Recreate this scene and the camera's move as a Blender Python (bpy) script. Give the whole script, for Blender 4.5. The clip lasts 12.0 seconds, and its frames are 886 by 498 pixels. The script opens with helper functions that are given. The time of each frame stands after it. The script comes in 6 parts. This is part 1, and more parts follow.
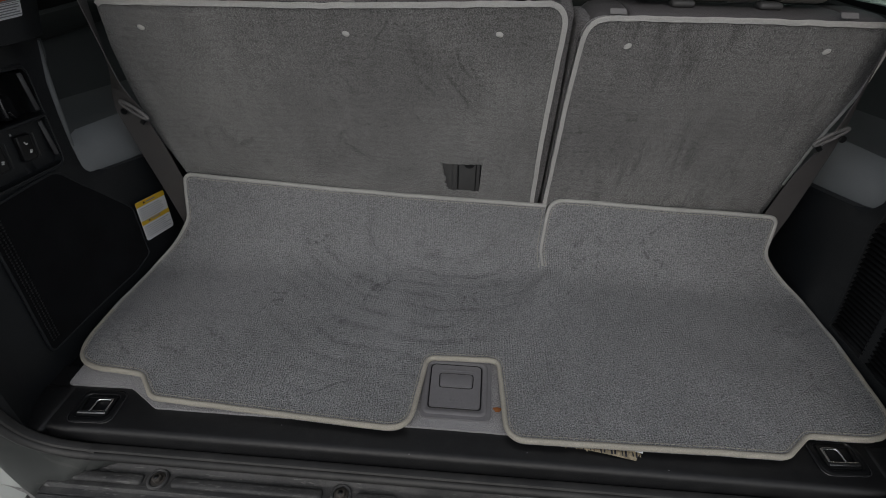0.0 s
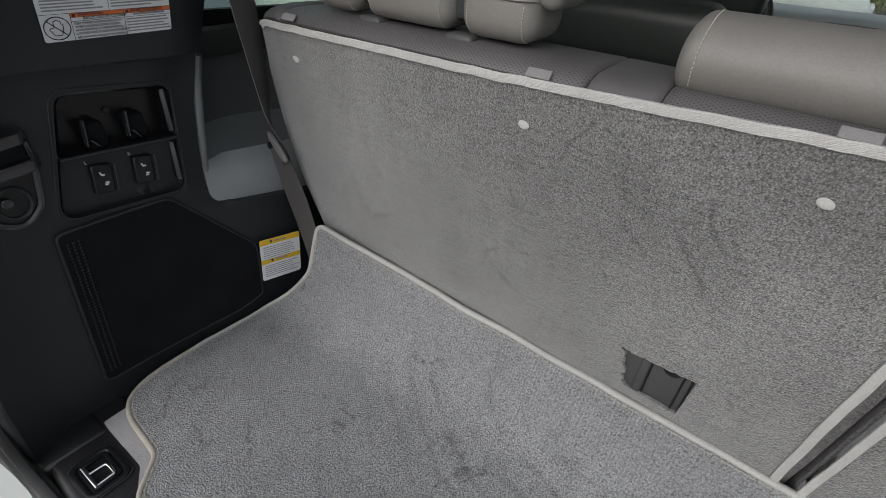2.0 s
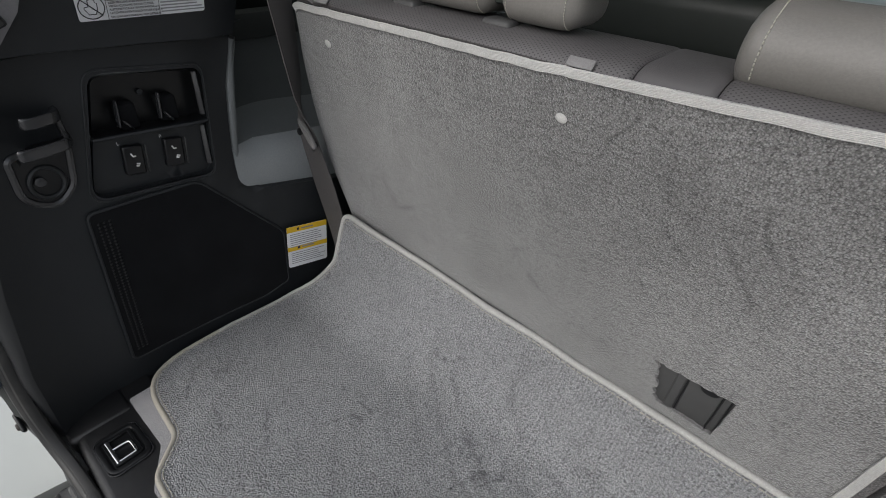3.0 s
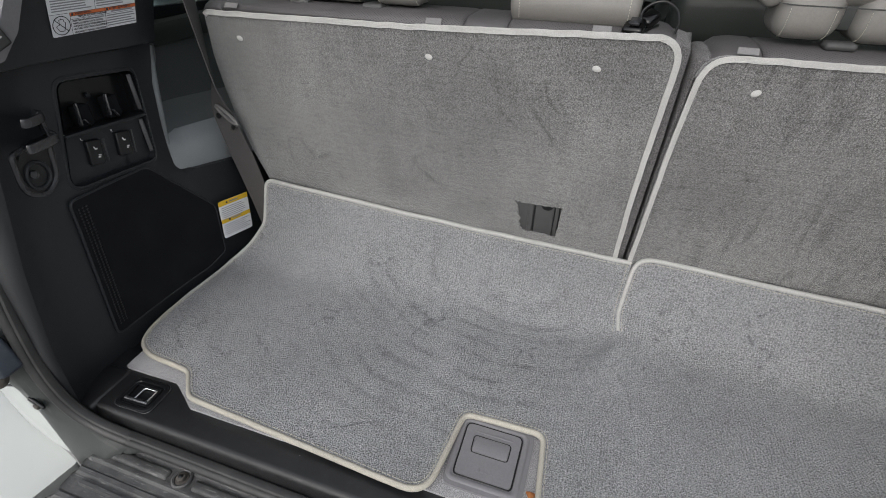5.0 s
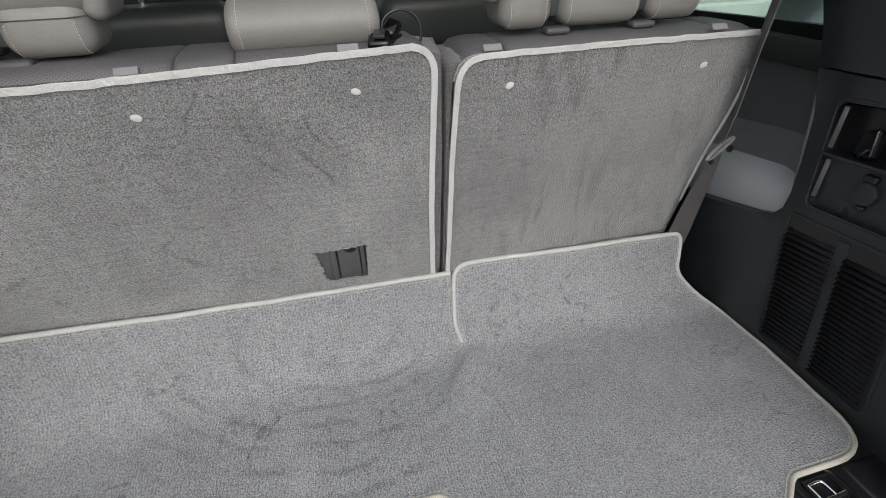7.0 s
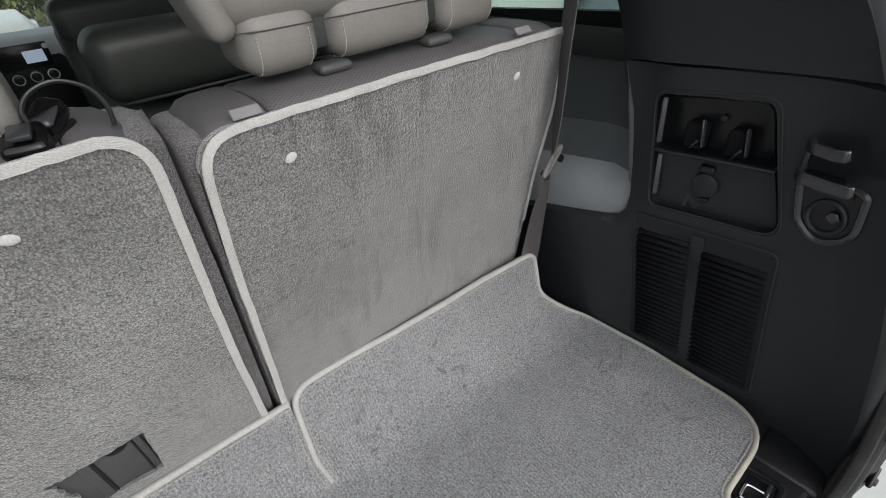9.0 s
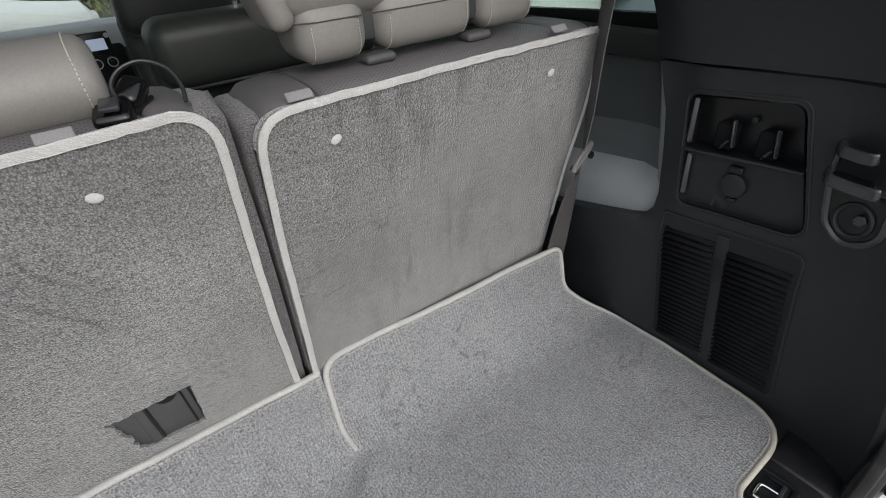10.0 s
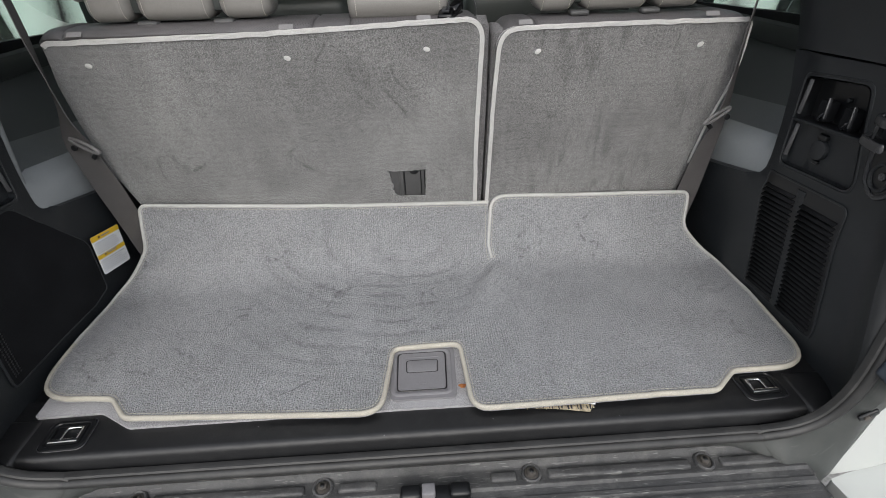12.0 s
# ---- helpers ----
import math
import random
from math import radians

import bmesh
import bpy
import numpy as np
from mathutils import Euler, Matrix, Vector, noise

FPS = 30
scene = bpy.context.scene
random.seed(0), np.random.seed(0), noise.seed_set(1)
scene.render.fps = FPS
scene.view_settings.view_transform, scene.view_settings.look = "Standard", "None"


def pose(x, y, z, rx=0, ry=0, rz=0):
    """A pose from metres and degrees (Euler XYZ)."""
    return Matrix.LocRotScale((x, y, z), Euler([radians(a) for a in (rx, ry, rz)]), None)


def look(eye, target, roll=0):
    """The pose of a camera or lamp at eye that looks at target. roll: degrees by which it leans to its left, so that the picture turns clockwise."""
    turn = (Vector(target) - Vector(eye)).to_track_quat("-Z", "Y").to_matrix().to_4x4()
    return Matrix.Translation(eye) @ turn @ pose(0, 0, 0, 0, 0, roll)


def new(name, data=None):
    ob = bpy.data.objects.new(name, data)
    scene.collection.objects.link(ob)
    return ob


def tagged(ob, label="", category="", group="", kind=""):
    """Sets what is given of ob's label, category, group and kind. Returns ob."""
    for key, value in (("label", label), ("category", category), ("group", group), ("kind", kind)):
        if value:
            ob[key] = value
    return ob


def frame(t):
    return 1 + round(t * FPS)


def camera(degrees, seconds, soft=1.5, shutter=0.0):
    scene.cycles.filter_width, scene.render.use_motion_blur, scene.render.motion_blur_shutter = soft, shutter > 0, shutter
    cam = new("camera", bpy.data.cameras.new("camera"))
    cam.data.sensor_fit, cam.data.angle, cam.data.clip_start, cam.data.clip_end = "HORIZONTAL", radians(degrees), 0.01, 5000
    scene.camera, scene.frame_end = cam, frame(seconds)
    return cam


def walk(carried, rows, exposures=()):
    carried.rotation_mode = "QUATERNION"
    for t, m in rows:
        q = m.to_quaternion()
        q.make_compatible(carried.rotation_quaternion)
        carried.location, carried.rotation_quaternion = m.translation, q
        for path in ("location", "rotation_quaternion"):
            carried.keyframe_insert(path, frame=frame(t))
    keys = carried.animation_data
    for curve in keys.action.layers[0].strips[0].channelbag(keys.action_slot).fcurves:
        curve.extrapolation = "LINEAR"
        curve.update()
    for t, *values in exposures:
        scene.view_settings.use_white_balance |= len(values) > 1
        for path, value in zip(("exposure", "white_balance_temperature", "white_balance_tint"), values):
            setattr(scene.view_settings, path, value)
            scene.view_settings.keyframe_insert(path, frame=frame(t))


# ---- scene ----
from mathutils import geometry

cam = camera(87.2, 12.0, soft=0.9)
PATH = [
    (0, (0.016, -0.404, 1.471), (-0.09, 1.185, 0.262), 0.9),
    (0.5, (0.049, -0.326, 1.454), (-0.292, 1.24, 0.258), 0.8),
    (1, (0.048, -0.234, 1.46), (-0.497, 1.295, 0.291), 2.1),
    (1.5, (0.04, -0.116, 1.455), (-0.726, 1.329, 0.304), 2.9),
    (2, (-0.002, -0.006, 1.452), (-0.945, 1.325, 0.295), 3.2),
    (2.5, (-0.011, 0.021, 1.443), (-1.028, 1.27, 0.258), 3.3),
    (2.7, (-0.012, 0.019, 1.444), (-1.047, 1.246, 0.251), 3.3),
    (4.3, (0.016, -0.099, 1.441), (-0.76, 1.316, 0.26), 2.1),
    (4.5, (0.032, -0.156, 1.443), (-0.659, 1.309, 0.27), 2.0),
    (5, (0.059, -0.309, 1.466), (-0.447, 1.237, 0.303), 1.0),
    (5.5, (0.036, -0.414, 1.473), (-0.297, 1.19, 0.326), -0.1),
    (6, (-0.002, -0.425, 1.469), (-0.15, 1.209, 0.325), -0.5),
    (6.5, (0.002, -0.323, 1.462), (0.078, 1.323, 0.328), -1.1),
    (7, (0.006, -0.194, 1.453), (0.402, 1.416, 0.335), -1.8),
    (7.5, (0.035, -0.081, 1.457), (0.71, 1.432, 0.336), -2.8),
    (7.7, (0.057, -0.046, 1.451), (0.826, 1.425, 0.335), -3.1),
    (9.3, (0.11, 0.017, 1.446), (1.12, 1.299, 0.291), -5.2),
    (9.5, (0.107, 0.024, 1.444), (1.12, 1.303, 0.287), -5.0),
    (10, (0.087, -0.02, 1.45), (0.994, 1.35, 0.309), -4.8),
    (10.5, (0.066, -0.169, 1.446), (0.733, 1.346, 0.324), -4.1),
    (11, (0.056, -0.359, 1.441), (0.453, 1.253, 0.325), -2.9),
    (11.5, (0.032, -0.468, 1.449), (0.199, 1.192, 0.346), -2.0),
    (12, (0.03, -0.499, 1.457), (0.097, 1.168, 0.353), -1.8),
]
EXPOSURES = [(0.0, -1.2), (0.1, -0.85), (0.2, -0.4), (0.3, -0.05), (0.4, 0.12), (0.5, 0.2), (1.0, 0.08), (1.5, -0.1), (2.5, -0.2), (4.5, 0.0), (5.0, 0.1), (6.0, 0.3), (6.5, 0.3), (7.5, 0.15), (9.5, 0.15), (10.5, 0.2), (11.0, 0.02), (12.0, 0.25)]
walk(cam, [(t, look(eye, target, roll)) for t, eye, target, roll in PATH], EXPOSURES)

# ---------------------------------------------------------------- light
world = bpy.data.worlds.new("sky")
scene.world = world
world.use_nodes = True
wn = world.node_tree.nodes
wn.clear()
sky = wn.new("ShaderNodeTexSky")
sky.sky_type, sky.sun_disc = "NISHITA", False
sky.sun_elevation, sky.sun_rotation = radians(39), radians(185)
sky.dust_density, sky.air_density = 3.0, 1.0
hs = wn.new("ShaderNodeHueSaturation")
hs.inputs["Saturation"].default_value = 0.35
bg = wn.new("ShaderNodeBackground")
bg.inputs["Strength"].default_value = 0.15
wo = wn.new("ShaderNodeOutputWorld")
world.node_tree.links.new(sky.outputs[0], hs.inputs["Color"])
world.node_tree.links.new(hs.outputs[0], bg.inputs["Color"])
world.node_tree.links.new(bg.outputs[0], wo.inputs["Surface"])
sun = new("sun", bpy.data.lights.new("sun", "SUN"))
sun.data.energy, sun.data.angle, sun.data.color = 1.0, radians(140), (0.96, 0.985, 1.02)
sun.matrix_world = look((-0.4, -5.0, 4.2), (0, 0, 0))

# ---------------------------------------------------------------- materials


def material(name, color, rough=0.6, metal=0.0, spec=0.5, var=0.1, var_scale=9.0, grain=0.0, grain_scale=400.0, bump=0.0, bump_scale=500.0, dust=0.0, dust_scale=5.0, dust_color=(0.3, 0.29, 0.27)):
    m = bpy.data.materials.new(name)
    m.use_nodes = True
    nt = m.node_tree
    N, L = nt.nodes, nt.links
    b = N["Principled BSDF"]
    b.inputs["Roughness"].default_value, b.inputs["Metallic"].default_value = rough, metal
    b.inputs["Specular IOR Level"].default_value = spec
    tc = N.new("ShaderNodeTexCoord")

    def noise_tex(scale, detail=4.0, rough_=0.6):
        t = N.new("ShaderNodeTexNoise")
        t.inputs["Scale"].default_value, t.inputs["Detail"].default_value, t.inputs["Roughness"].default_value = scale, detail, rough_
        L.new(tc.outputs["Object"], t.inputs["Vector"])
        return t

    def ramp(src, lo, hi, a, c):
        r = N.new("ShaderNodeMapRange")
        for i, v in enumerate((lo, hi, a, c)):
            r.inputs[i + 1].default_value = v
        L.new(src, r.inputs[0])
        return r.outputs[0]

    def times(col, fac):
        x = N.new("ShaderNodeVectorMath")
        x.operation = "SCALE"
        L.new(col, x.inputs[0])
        L.new(fac, x.inputs["Scale"])
        return x.outputs[0]

    rgb = N.new("ShaderNodeRGB")
    rgb.outputs[0].default_value = (*color, 1)
    col = rgb.outputs[0]
    if var:
        col = times(col, ramp(noise_tex(var_scale).outputs["Fac"], 0.3, 0.7, 1 - var, 1 + var))
    if grain:
        col = times(col, ramp(noise_tex(grain_scale, 2.0).outputs["Fac"], 0.3, 0.7, 1 - grain, 1 + grain))
    if dust:
        d = ramp(noise_tex(dust_scale, 9.0, 0.75).outputs["Fac"], 0.48, 0.75, 0.0, dust)
        mx = N.new("ShaderNodeMix")
        mx.data_type = "RGBA"
        L.new(d, mx.inputs[0])
        L.new(col, mx.inputs[6])
        mx.inputs[7].default_value = (*dust_color, 1)
        col = mx.outputs[2]
        L.new(ramp(d, 0, 1, rough, 0.95), b.inputs["Roughness"])
    L.new(col, b.inputs["Base Color"])
    if bump:
        bp = N.new("ShaderNodeBump")
        bp.inputs["Strength"].default_value, bp.inputs["Distance"].default_value = bump, 0.001
        L.new(noise_tex(bump_scale, 3.0).outputs["Fac"], bp.inputs["Height"])
        L.new(bp.outputs[0], b.inputs["Normal"])
    m["nodes_col"] = 1
    return m


def carpet(name, color, stretch, loop=300.0, relief=1.0, marks=False, sheen=0.15, smudge=0.0, speck=0.16, rows=0.0, strokes=(), wisps=0.0, deep=0.0022, tone=1.0, pit_shade=0.0):
    """Looped pile: cells for the loops, long streaks for the nap, larger worn areas."""
    m = bpy.data.materials.new(name)
    m.use_nodes = True
    nt = m.node_tree
    N, L = nt.nodes, nt.links
    b = N["Principled BSDF"]
    b.inputs["Roughness"].default_value, b.inputs["Specular IOR Level"].default_value = 0.95, 0.1
    b.inputs["Sheen Weight"].default_value, b.inputs["Sheen Roughness"].default_value = sheen, 0.5
    tc = N.new("ShaderNodeTexCoord")

    def mapped(s):
        mp = N.new("ShaderNodeMapping")
        mp.inputs["Scale"].default_value = s
        L.new(tc.outputs["Object"], mp.inputs["Vector"])
        return mp.outputs[0]

    def fac(kind, s, detail=2.0, rough_=0.55, dist=0.0):
        t = N.new("ShaderNodeTexNoise")
        t.inputs["Scale"].default_value, t.inputs["Detail"].default_value = 1.0, detail
        t.inputs["Roughness"].default_value, t.inputs["Distortion"].default_value = rough_, dist
        L.new(mapped(s), t.inputs["Vector"])
        return t.outputs["Fac"]

    def ramp(src, lo, hi, a, c):
        r = N.new("ShaderNodeMapRange")
        for i, v in enumerate((lo, hi, a, c)):
            r.inputs[i + 1].default_value = v
        L.new(src, r.inputs[0])
        return r.outputs[0]

    def op(kind, a, c):
        x = N.new("ShaderNodeMath")
        x.operation = kind
        for i, s in enumerate((a, c)):
            if isinstance(s, (int, float)):
                x.inputs[i].default_value = s
            else:
                L.new(s, x.inputs[i])
        return x.outputs[0]

    vo = N.new("ShaderNodeTexVoronoi")
    vo.inputs["Scale"].default_value, vo.inputs["Randomness"].default_value = 1.0, 0.8
    L.new(mapped((loop * stretch[0], loop * stretch[1], loop * stretch[2])), vo.inputs["Vector"])
    cell = vo.outputs["Distance"]
    fine = fac("n", (820, 820, 820), 3.0, 0.7)
    mid = fac("n", (loop * 0.85 * stretch[0], loop * 0.85 * stretch[1], loop * 0.85 * stretch[2]), 1.0)
    big = fac("n", (5.0, 5.0, 5.0), 5.0, 0.6)
    nap = fac("n", (26 * stretch[0], 26 * stretch[1], 26 * stretch[2]), 4.0, 0.6, 0.6)
    # shade between neighbouring loops goes into the colour along the cell edges
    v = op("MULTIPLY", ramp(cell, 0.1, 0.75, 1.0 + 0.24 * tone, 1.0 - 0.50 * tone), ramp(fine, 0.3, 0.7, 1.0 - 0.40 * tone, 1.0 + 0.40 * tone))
    v = op("MULTIPLY", v, ramp(mid, 0.32, 0.68, 1.0 - speck, 1.0 + speck))
    v = op("MULTIPLY", v, ramp(big, 0.3, 0.7, 0.90, 1.08))
    v = op("MULTIPLY", v, ramp(nap, 0.3, 0.72, 0.94, 1.06))
    if smudge:
        # soft worn areas and strokes left in the nap
        v = op("MULTIPLY", v, ramp(fac("n", (3.2, 3.2, 3.2), 2.0, 0.5, 0.8), 0.42, 0.68, 1.0 + 0.4 * smudge, 1.0 - smudge))
        v = op("MULTIPLY", v, ramp(fac("n", (60, 60, 7), 3.0, 0.6, 0.5), 0.35, 0.7, 1.0 + 0.3 * smudge, 1.0 - 0.3 * smudge))
    # thin dark scuffs drawn across the pile, in patches
    rid = op("ABSOLUTE", op("SUBTRACT", fac("n", (7, 7, 7), 2.0, 0.5, 0.4), 0.5), 0.0)
    scuff = op("MULTIPLY", op("MULTIPLY", ramp(rid, 0.0, 0.014, 1.0, 0.0), ramp(fac("n", (5.5, 5.5, 5.5), 1.0), 0.52, 0.62, 0.0, 1.0)), ramp(fac("n", (90, 90, 90), 3.0), 0.40, 0.60, 0.0, 1.0))
    v = op("MULTIPLY", v, ramp(scuff, 0.0, 1.0, 1.0, 0.52))
    # dark specks of dirt
    v = op("MULTIPLY", v, ramp(fac("n", (70, 70, 70), 7.0, 0.85), 0.60, 0.72, 1.0, 0.55))
    height = op("ADD", op("MULTIPLY", cell, -1.0), op("MULTIPLY", mid, 0.6))
    if pit_shade:
        # hollows between the tufts: lower relief, and their shade darkened into the colour
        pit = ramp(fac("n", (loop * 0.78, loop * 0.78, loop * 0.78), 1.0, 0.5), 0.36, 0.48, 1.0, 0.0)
        v = op("MULTIPLY", v, ramp(pit, 0.0, 1.0, 1.06, 1.0 - pit_shade))
        height = op("SUBTRACT", height, op("MULTIPLY", pit, 0.5))
    if rows:
        # tufted rows of the backing, which show through in places
        sep = N.new("ShaderNodeSeparateXYZ")
        L.new(tc.outputs["Object"], sep.inputs[0])
        lane = op("SINE", op("MULTIPLY", op("ADD", sep.outputs[0], op("MULTIPLY", fac("n", (30, 30, 30), 2.0), 0.004)), 1300.0), 0.0)
        lane = op("MULTIPLY", lane, ramp(fac("n", (9, 9, 9), 2.0), 0.40, 0.62, 0.25, 1.0))
        v = op("MULTIPLY", v, ramp(lane, -1.0, 1.0, 1.0 - rows, 1.0 + rows))
        height = op("ADD", height, op("MULTIPLY", lane, 1.4 * rows))
    if wisps:
        # dirty strokes along the nap
        w = op("MULTIPLY", ramp(fac("n", (55, 55, 6.5), 3.0, 0.6, 0.6), 0.50, 0.62, 0.0, 1.0), ramp(fac("n", (4.5, 4.5, 4.5), 2.0), 0.38, 0.54, 0.0, 1.0))
        v = op("MULTIPLY", v, ramp(w, 0.0, 1.0, 1.0, 1.0 - wisps))
    for ax, az, bx, bz, wide, dark in strokes:
        sm = N.new("ShaderNodeMapping")
        sm.vector_type = "TEXTURE"
        sm.inputs["Location"].default_value = ((ax + bx) / 2, 0.42, (az + bz) / 2)
        sm.inputs["Rotation"].default_value = (0, math.atan2(-(bz - az), bx - ax), 0)
        sm.inputs["Scale"].default_value = (math.hypot(bx - ax, bz - az) / 2, 9.0, wide)
        wb = N.new("ShaderNodeVectorMath")
        wb.operation = "ADD"
        nz = N.new("ShaderNodeTexNoise")
        nz.inputs["Scale"].default_value, nz.inputs["Detail"].default_value = 26.0, 2.0
        L.new(tc.outputs["Object"], nz.inputs["Vector"])
        sc_ = N.new("ShaderNodeVectorMath")
        sc_.operation = "MULTIPLY_ADD"
        sc_.inputs[1].default_value, sc_.inputs[2].default_value = (0.016, 0.0, 0.016), (-0.008, 0.0, -0.008)
        L.new(nz.outputs["Color"], sc_.inputs[0])
        L.new(tc.outputs["Object"], wb.inputs[0])
        L.new(sc_.outputs[0], wb.inputs[1])
        L.new(wb.outputs[0], sm.inputs["Vector"])
        ll = N.new("ShaderNodeVectorMath")
        ll.operation = "LENGTH"
        L.new(sm.outputs[0], ll.inputs[0])
        f_ = op("MULTIPLY", ramp(ll.outputs["Value"], 0.35, 1.0, 1.0, 0.0), ramp(fac("n", (150, 150, 150), 2.0), 0.36, 0.56, 0.2, 1.0))
        v = op("MULTIPLY", v, ramp(f_, 0.0, 1.0, 1.0, 1.0 - dark))
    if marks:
        # curved creases pressed into a patch of the mat, their shade also in the colour
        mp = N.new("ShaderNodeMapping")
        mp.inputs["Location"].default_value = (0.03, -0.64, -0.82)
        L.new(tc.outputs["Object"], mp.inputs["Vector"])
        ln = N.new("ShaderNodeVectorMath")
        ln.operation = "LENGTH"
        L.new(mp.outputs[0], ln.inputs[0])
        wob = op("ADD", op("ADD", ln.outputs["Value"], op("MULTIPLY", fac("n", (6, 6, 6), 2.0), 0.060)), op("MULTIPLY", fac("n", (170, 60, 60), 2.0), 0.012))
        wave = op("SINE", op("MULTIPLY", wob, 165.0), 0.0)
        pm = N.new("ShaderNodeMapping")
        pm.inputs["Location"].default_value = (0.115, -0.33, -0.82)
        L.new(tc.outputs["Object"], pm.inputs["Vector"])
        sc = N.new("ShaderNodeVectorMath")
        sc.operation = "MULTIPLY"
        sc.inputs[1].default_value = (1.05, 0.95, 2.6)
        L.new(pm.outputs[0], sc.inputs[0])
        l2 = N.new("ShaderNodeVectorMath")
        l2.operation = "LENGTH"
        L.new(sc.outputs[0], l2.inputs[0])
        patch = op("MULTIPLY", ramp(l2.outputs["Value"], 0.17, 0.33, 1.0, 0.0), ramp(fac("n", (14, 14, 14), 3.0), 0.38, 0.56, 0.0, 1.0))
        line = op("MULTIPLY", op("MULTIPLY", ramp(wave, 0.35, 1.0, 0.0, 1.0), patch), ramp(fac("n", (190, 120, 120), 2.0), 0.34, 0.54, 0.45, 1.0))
        # crease shade, painted as darker pile along each line
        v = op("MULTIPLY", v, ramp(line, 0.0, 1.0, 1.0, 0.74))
        height = op("SUBTRACT", height, op("MULTIPLY", line, 0.75))
    rgb = N.new("ShaderNodeRGB")
    rgb.outputs[0].default_value = (*color, 1)
    x = N.new("ShaderNodeVectorMath")
    x.operation = "SCALE"
    L.new(rgb.outputs[0], x.inputs[0])
    L.new(v, x.inputs["Scale"])
    L.new(x.outputs[0], b.inputs["Base Color"])
    bp = N.new("ShaderNodeBump")
    bp.inputs["Strength"].default_value, bp.inputs["Distance"].default_value = relief, deep
    L.new(height, bp.inputs["Height"])
    L.new(bp.outputs[0], b.inputs["Normal"])
    return m


def perforated(name, color):
    m = material(name, color, 0.5, var=0.08, bump=0.25, bump_scale=900)
    nt = m.node_tree
    N, L = nt.nodes, nt.links
    b = N["Principled BSDF"]
    src = b.inputs["Base Color"].links[0].from_socket
    tc = N.new("ShaderNodeTexCoord")
    sep = N.new("ShaderNodeSeparateXYZ")
    L.new(tc.outputs["Object"], sep.inputs[0])

    def op(kind, a_, c_):
        q = N.new("ShaderNodeMath")
        q.operation = kind
        for i, v in enumerate((a_, c_)):
            if isinstance(v, (int, float)):
                q.inputs[i].default_value = v
            else:
                L.new(v, q.inputs[i])
        return q.outputs[0]

    sx = op("SINE", op("MULTIPLY", sep.outputs[0], 1150.0), 0.0)
    sy = op("SINE", op("MULTIPLY", op("ADD", sep.outputs[1], sep.outputs[2]), 1150.0), 0.0)
    r = N.new("ShaderNodeMapRange")
    for i, v in enumerate((0.50, 0.70, 1.0, 0.35)):
        r.inputs[i + 1].default_value = v
    L.new(op("MULTIPLY", sx, sy), r.inputs[0])
    x = N.new("ShaderNodeVectorMath")
    x.operation = "SCALE"
    L.new(src, x.inputs[0])
    L.new(r.outputs[0], x.inputs["Scale"])
    L.new(x.outputs[0], b.inputs["Base Color"])
    return m


def glass_material(name, tint):
    """A thin pane: straight through with a slight tint, mirror gloss at grazing angles."""
    m = bpy.data.materials.new(name)
    m.use_nodes = True
    N, L = m.node_tree.nodes, m.node_tree.links
    N.remove(N["Principled BSDF"])
    tr, gl, mx, fr = N.new("ShaderNodeBsdfTransparent"), N.new("ShaderNodeBsdfGlossy"), N.new("ShaderNodeMixShader"), N.new("ShaderNodeFresnel")
    tr.inputs["Color"].default_value = (*tint, 1)
    gl.inputs["Roughness"].default_value = 0.01
    fr.inputs["IOR"].default_value = 1.14
    L.new(fr.outputs[0], mx.inputs[0])
    L.new(tr.outputs[0], mx.inputs[1])
    L.new(gl.outputs[0], mx.inputs[2])
    L.new(mx.outputs[0], N["Material Output"].inputs["Surface"])
    return m


GLOSS_BLACK = material("gloss_black_plastic", (0.004, 0.004, 0.0045), 0.16, var=0.0)
MAT_PILE = carpet("grey_mat_pile", (0.438, 0.445, 0.455), (1.15, 0.85, 1), 430, 1.0, marks=True, sheen=0.1, rows=0.09, speck=0.15, deep=0.0029, tone=0.68, pit_shade=0.28)
SCUFFS = [(-0.028, 1.278, 0.008, 1.212, 0.004, 0.45), (-0.042, 1.236, 0.016, 1.150, 0.005, 0.40), (0.000, 1.262, 0.022, 1.196, 0.004, 0.35), (-0.095, 1.226, -0.055, 1.182, 0.005, 0.35), (-0.250, 1.090, -0.180, 1.040, 0.005, 0.38), (-0.120, 1.30, -0.06, 1.24, 0.030, 0.14), (-0.02, 1.26, 0.03, 1.12, 0.035, 0.14), (0.055, 1.06, 0.10, 1.00, 0.006, 0.25)]
SEAT_PILE = carpet("grey_seat_mat_pile", (0.284, 0.282, 0.277), (1.05, 1, 0.95), 560, 0.8, sheen=0.6, smudge=0.20, speck=0.16, rows=0.05, strokes=SCUFFS, deep=0.0013, tone=1.0, pit_shade=0.36)
SEAT_PILE_SOILED = carpet("soiled_grey_seat_mat_pile", (0.256, 0.253, 0.248), (1.05, 1, 0.95), 560, 0.8, sheen=0.6, smudge=0.14, speck=0.18, rows=0.05, wisps=0.26, deep=0.0013, tone=1.0, pit_shade=0.38)
DECK_PILE = carpet("cargo_deck_felt", (0.47, 0.465, 0.475), (1, 1, 1), 1100, 0.3)
FELT = carpet("seat_back_felt", (0.20, 0.194, 0.196), (1, 1, 1), 700, 0.6)
TAPE = material("woven_edge_tape", (0.47, 0.445, 0.385), 0.85, spec=0.2, var=0.1, var_scale=14, grain=0.18, grain_scale=600, bump=0.6, bump_scale=900, dust=0.25, dust_scale=9, dust_color=(0.45, 0.40, 0.30))
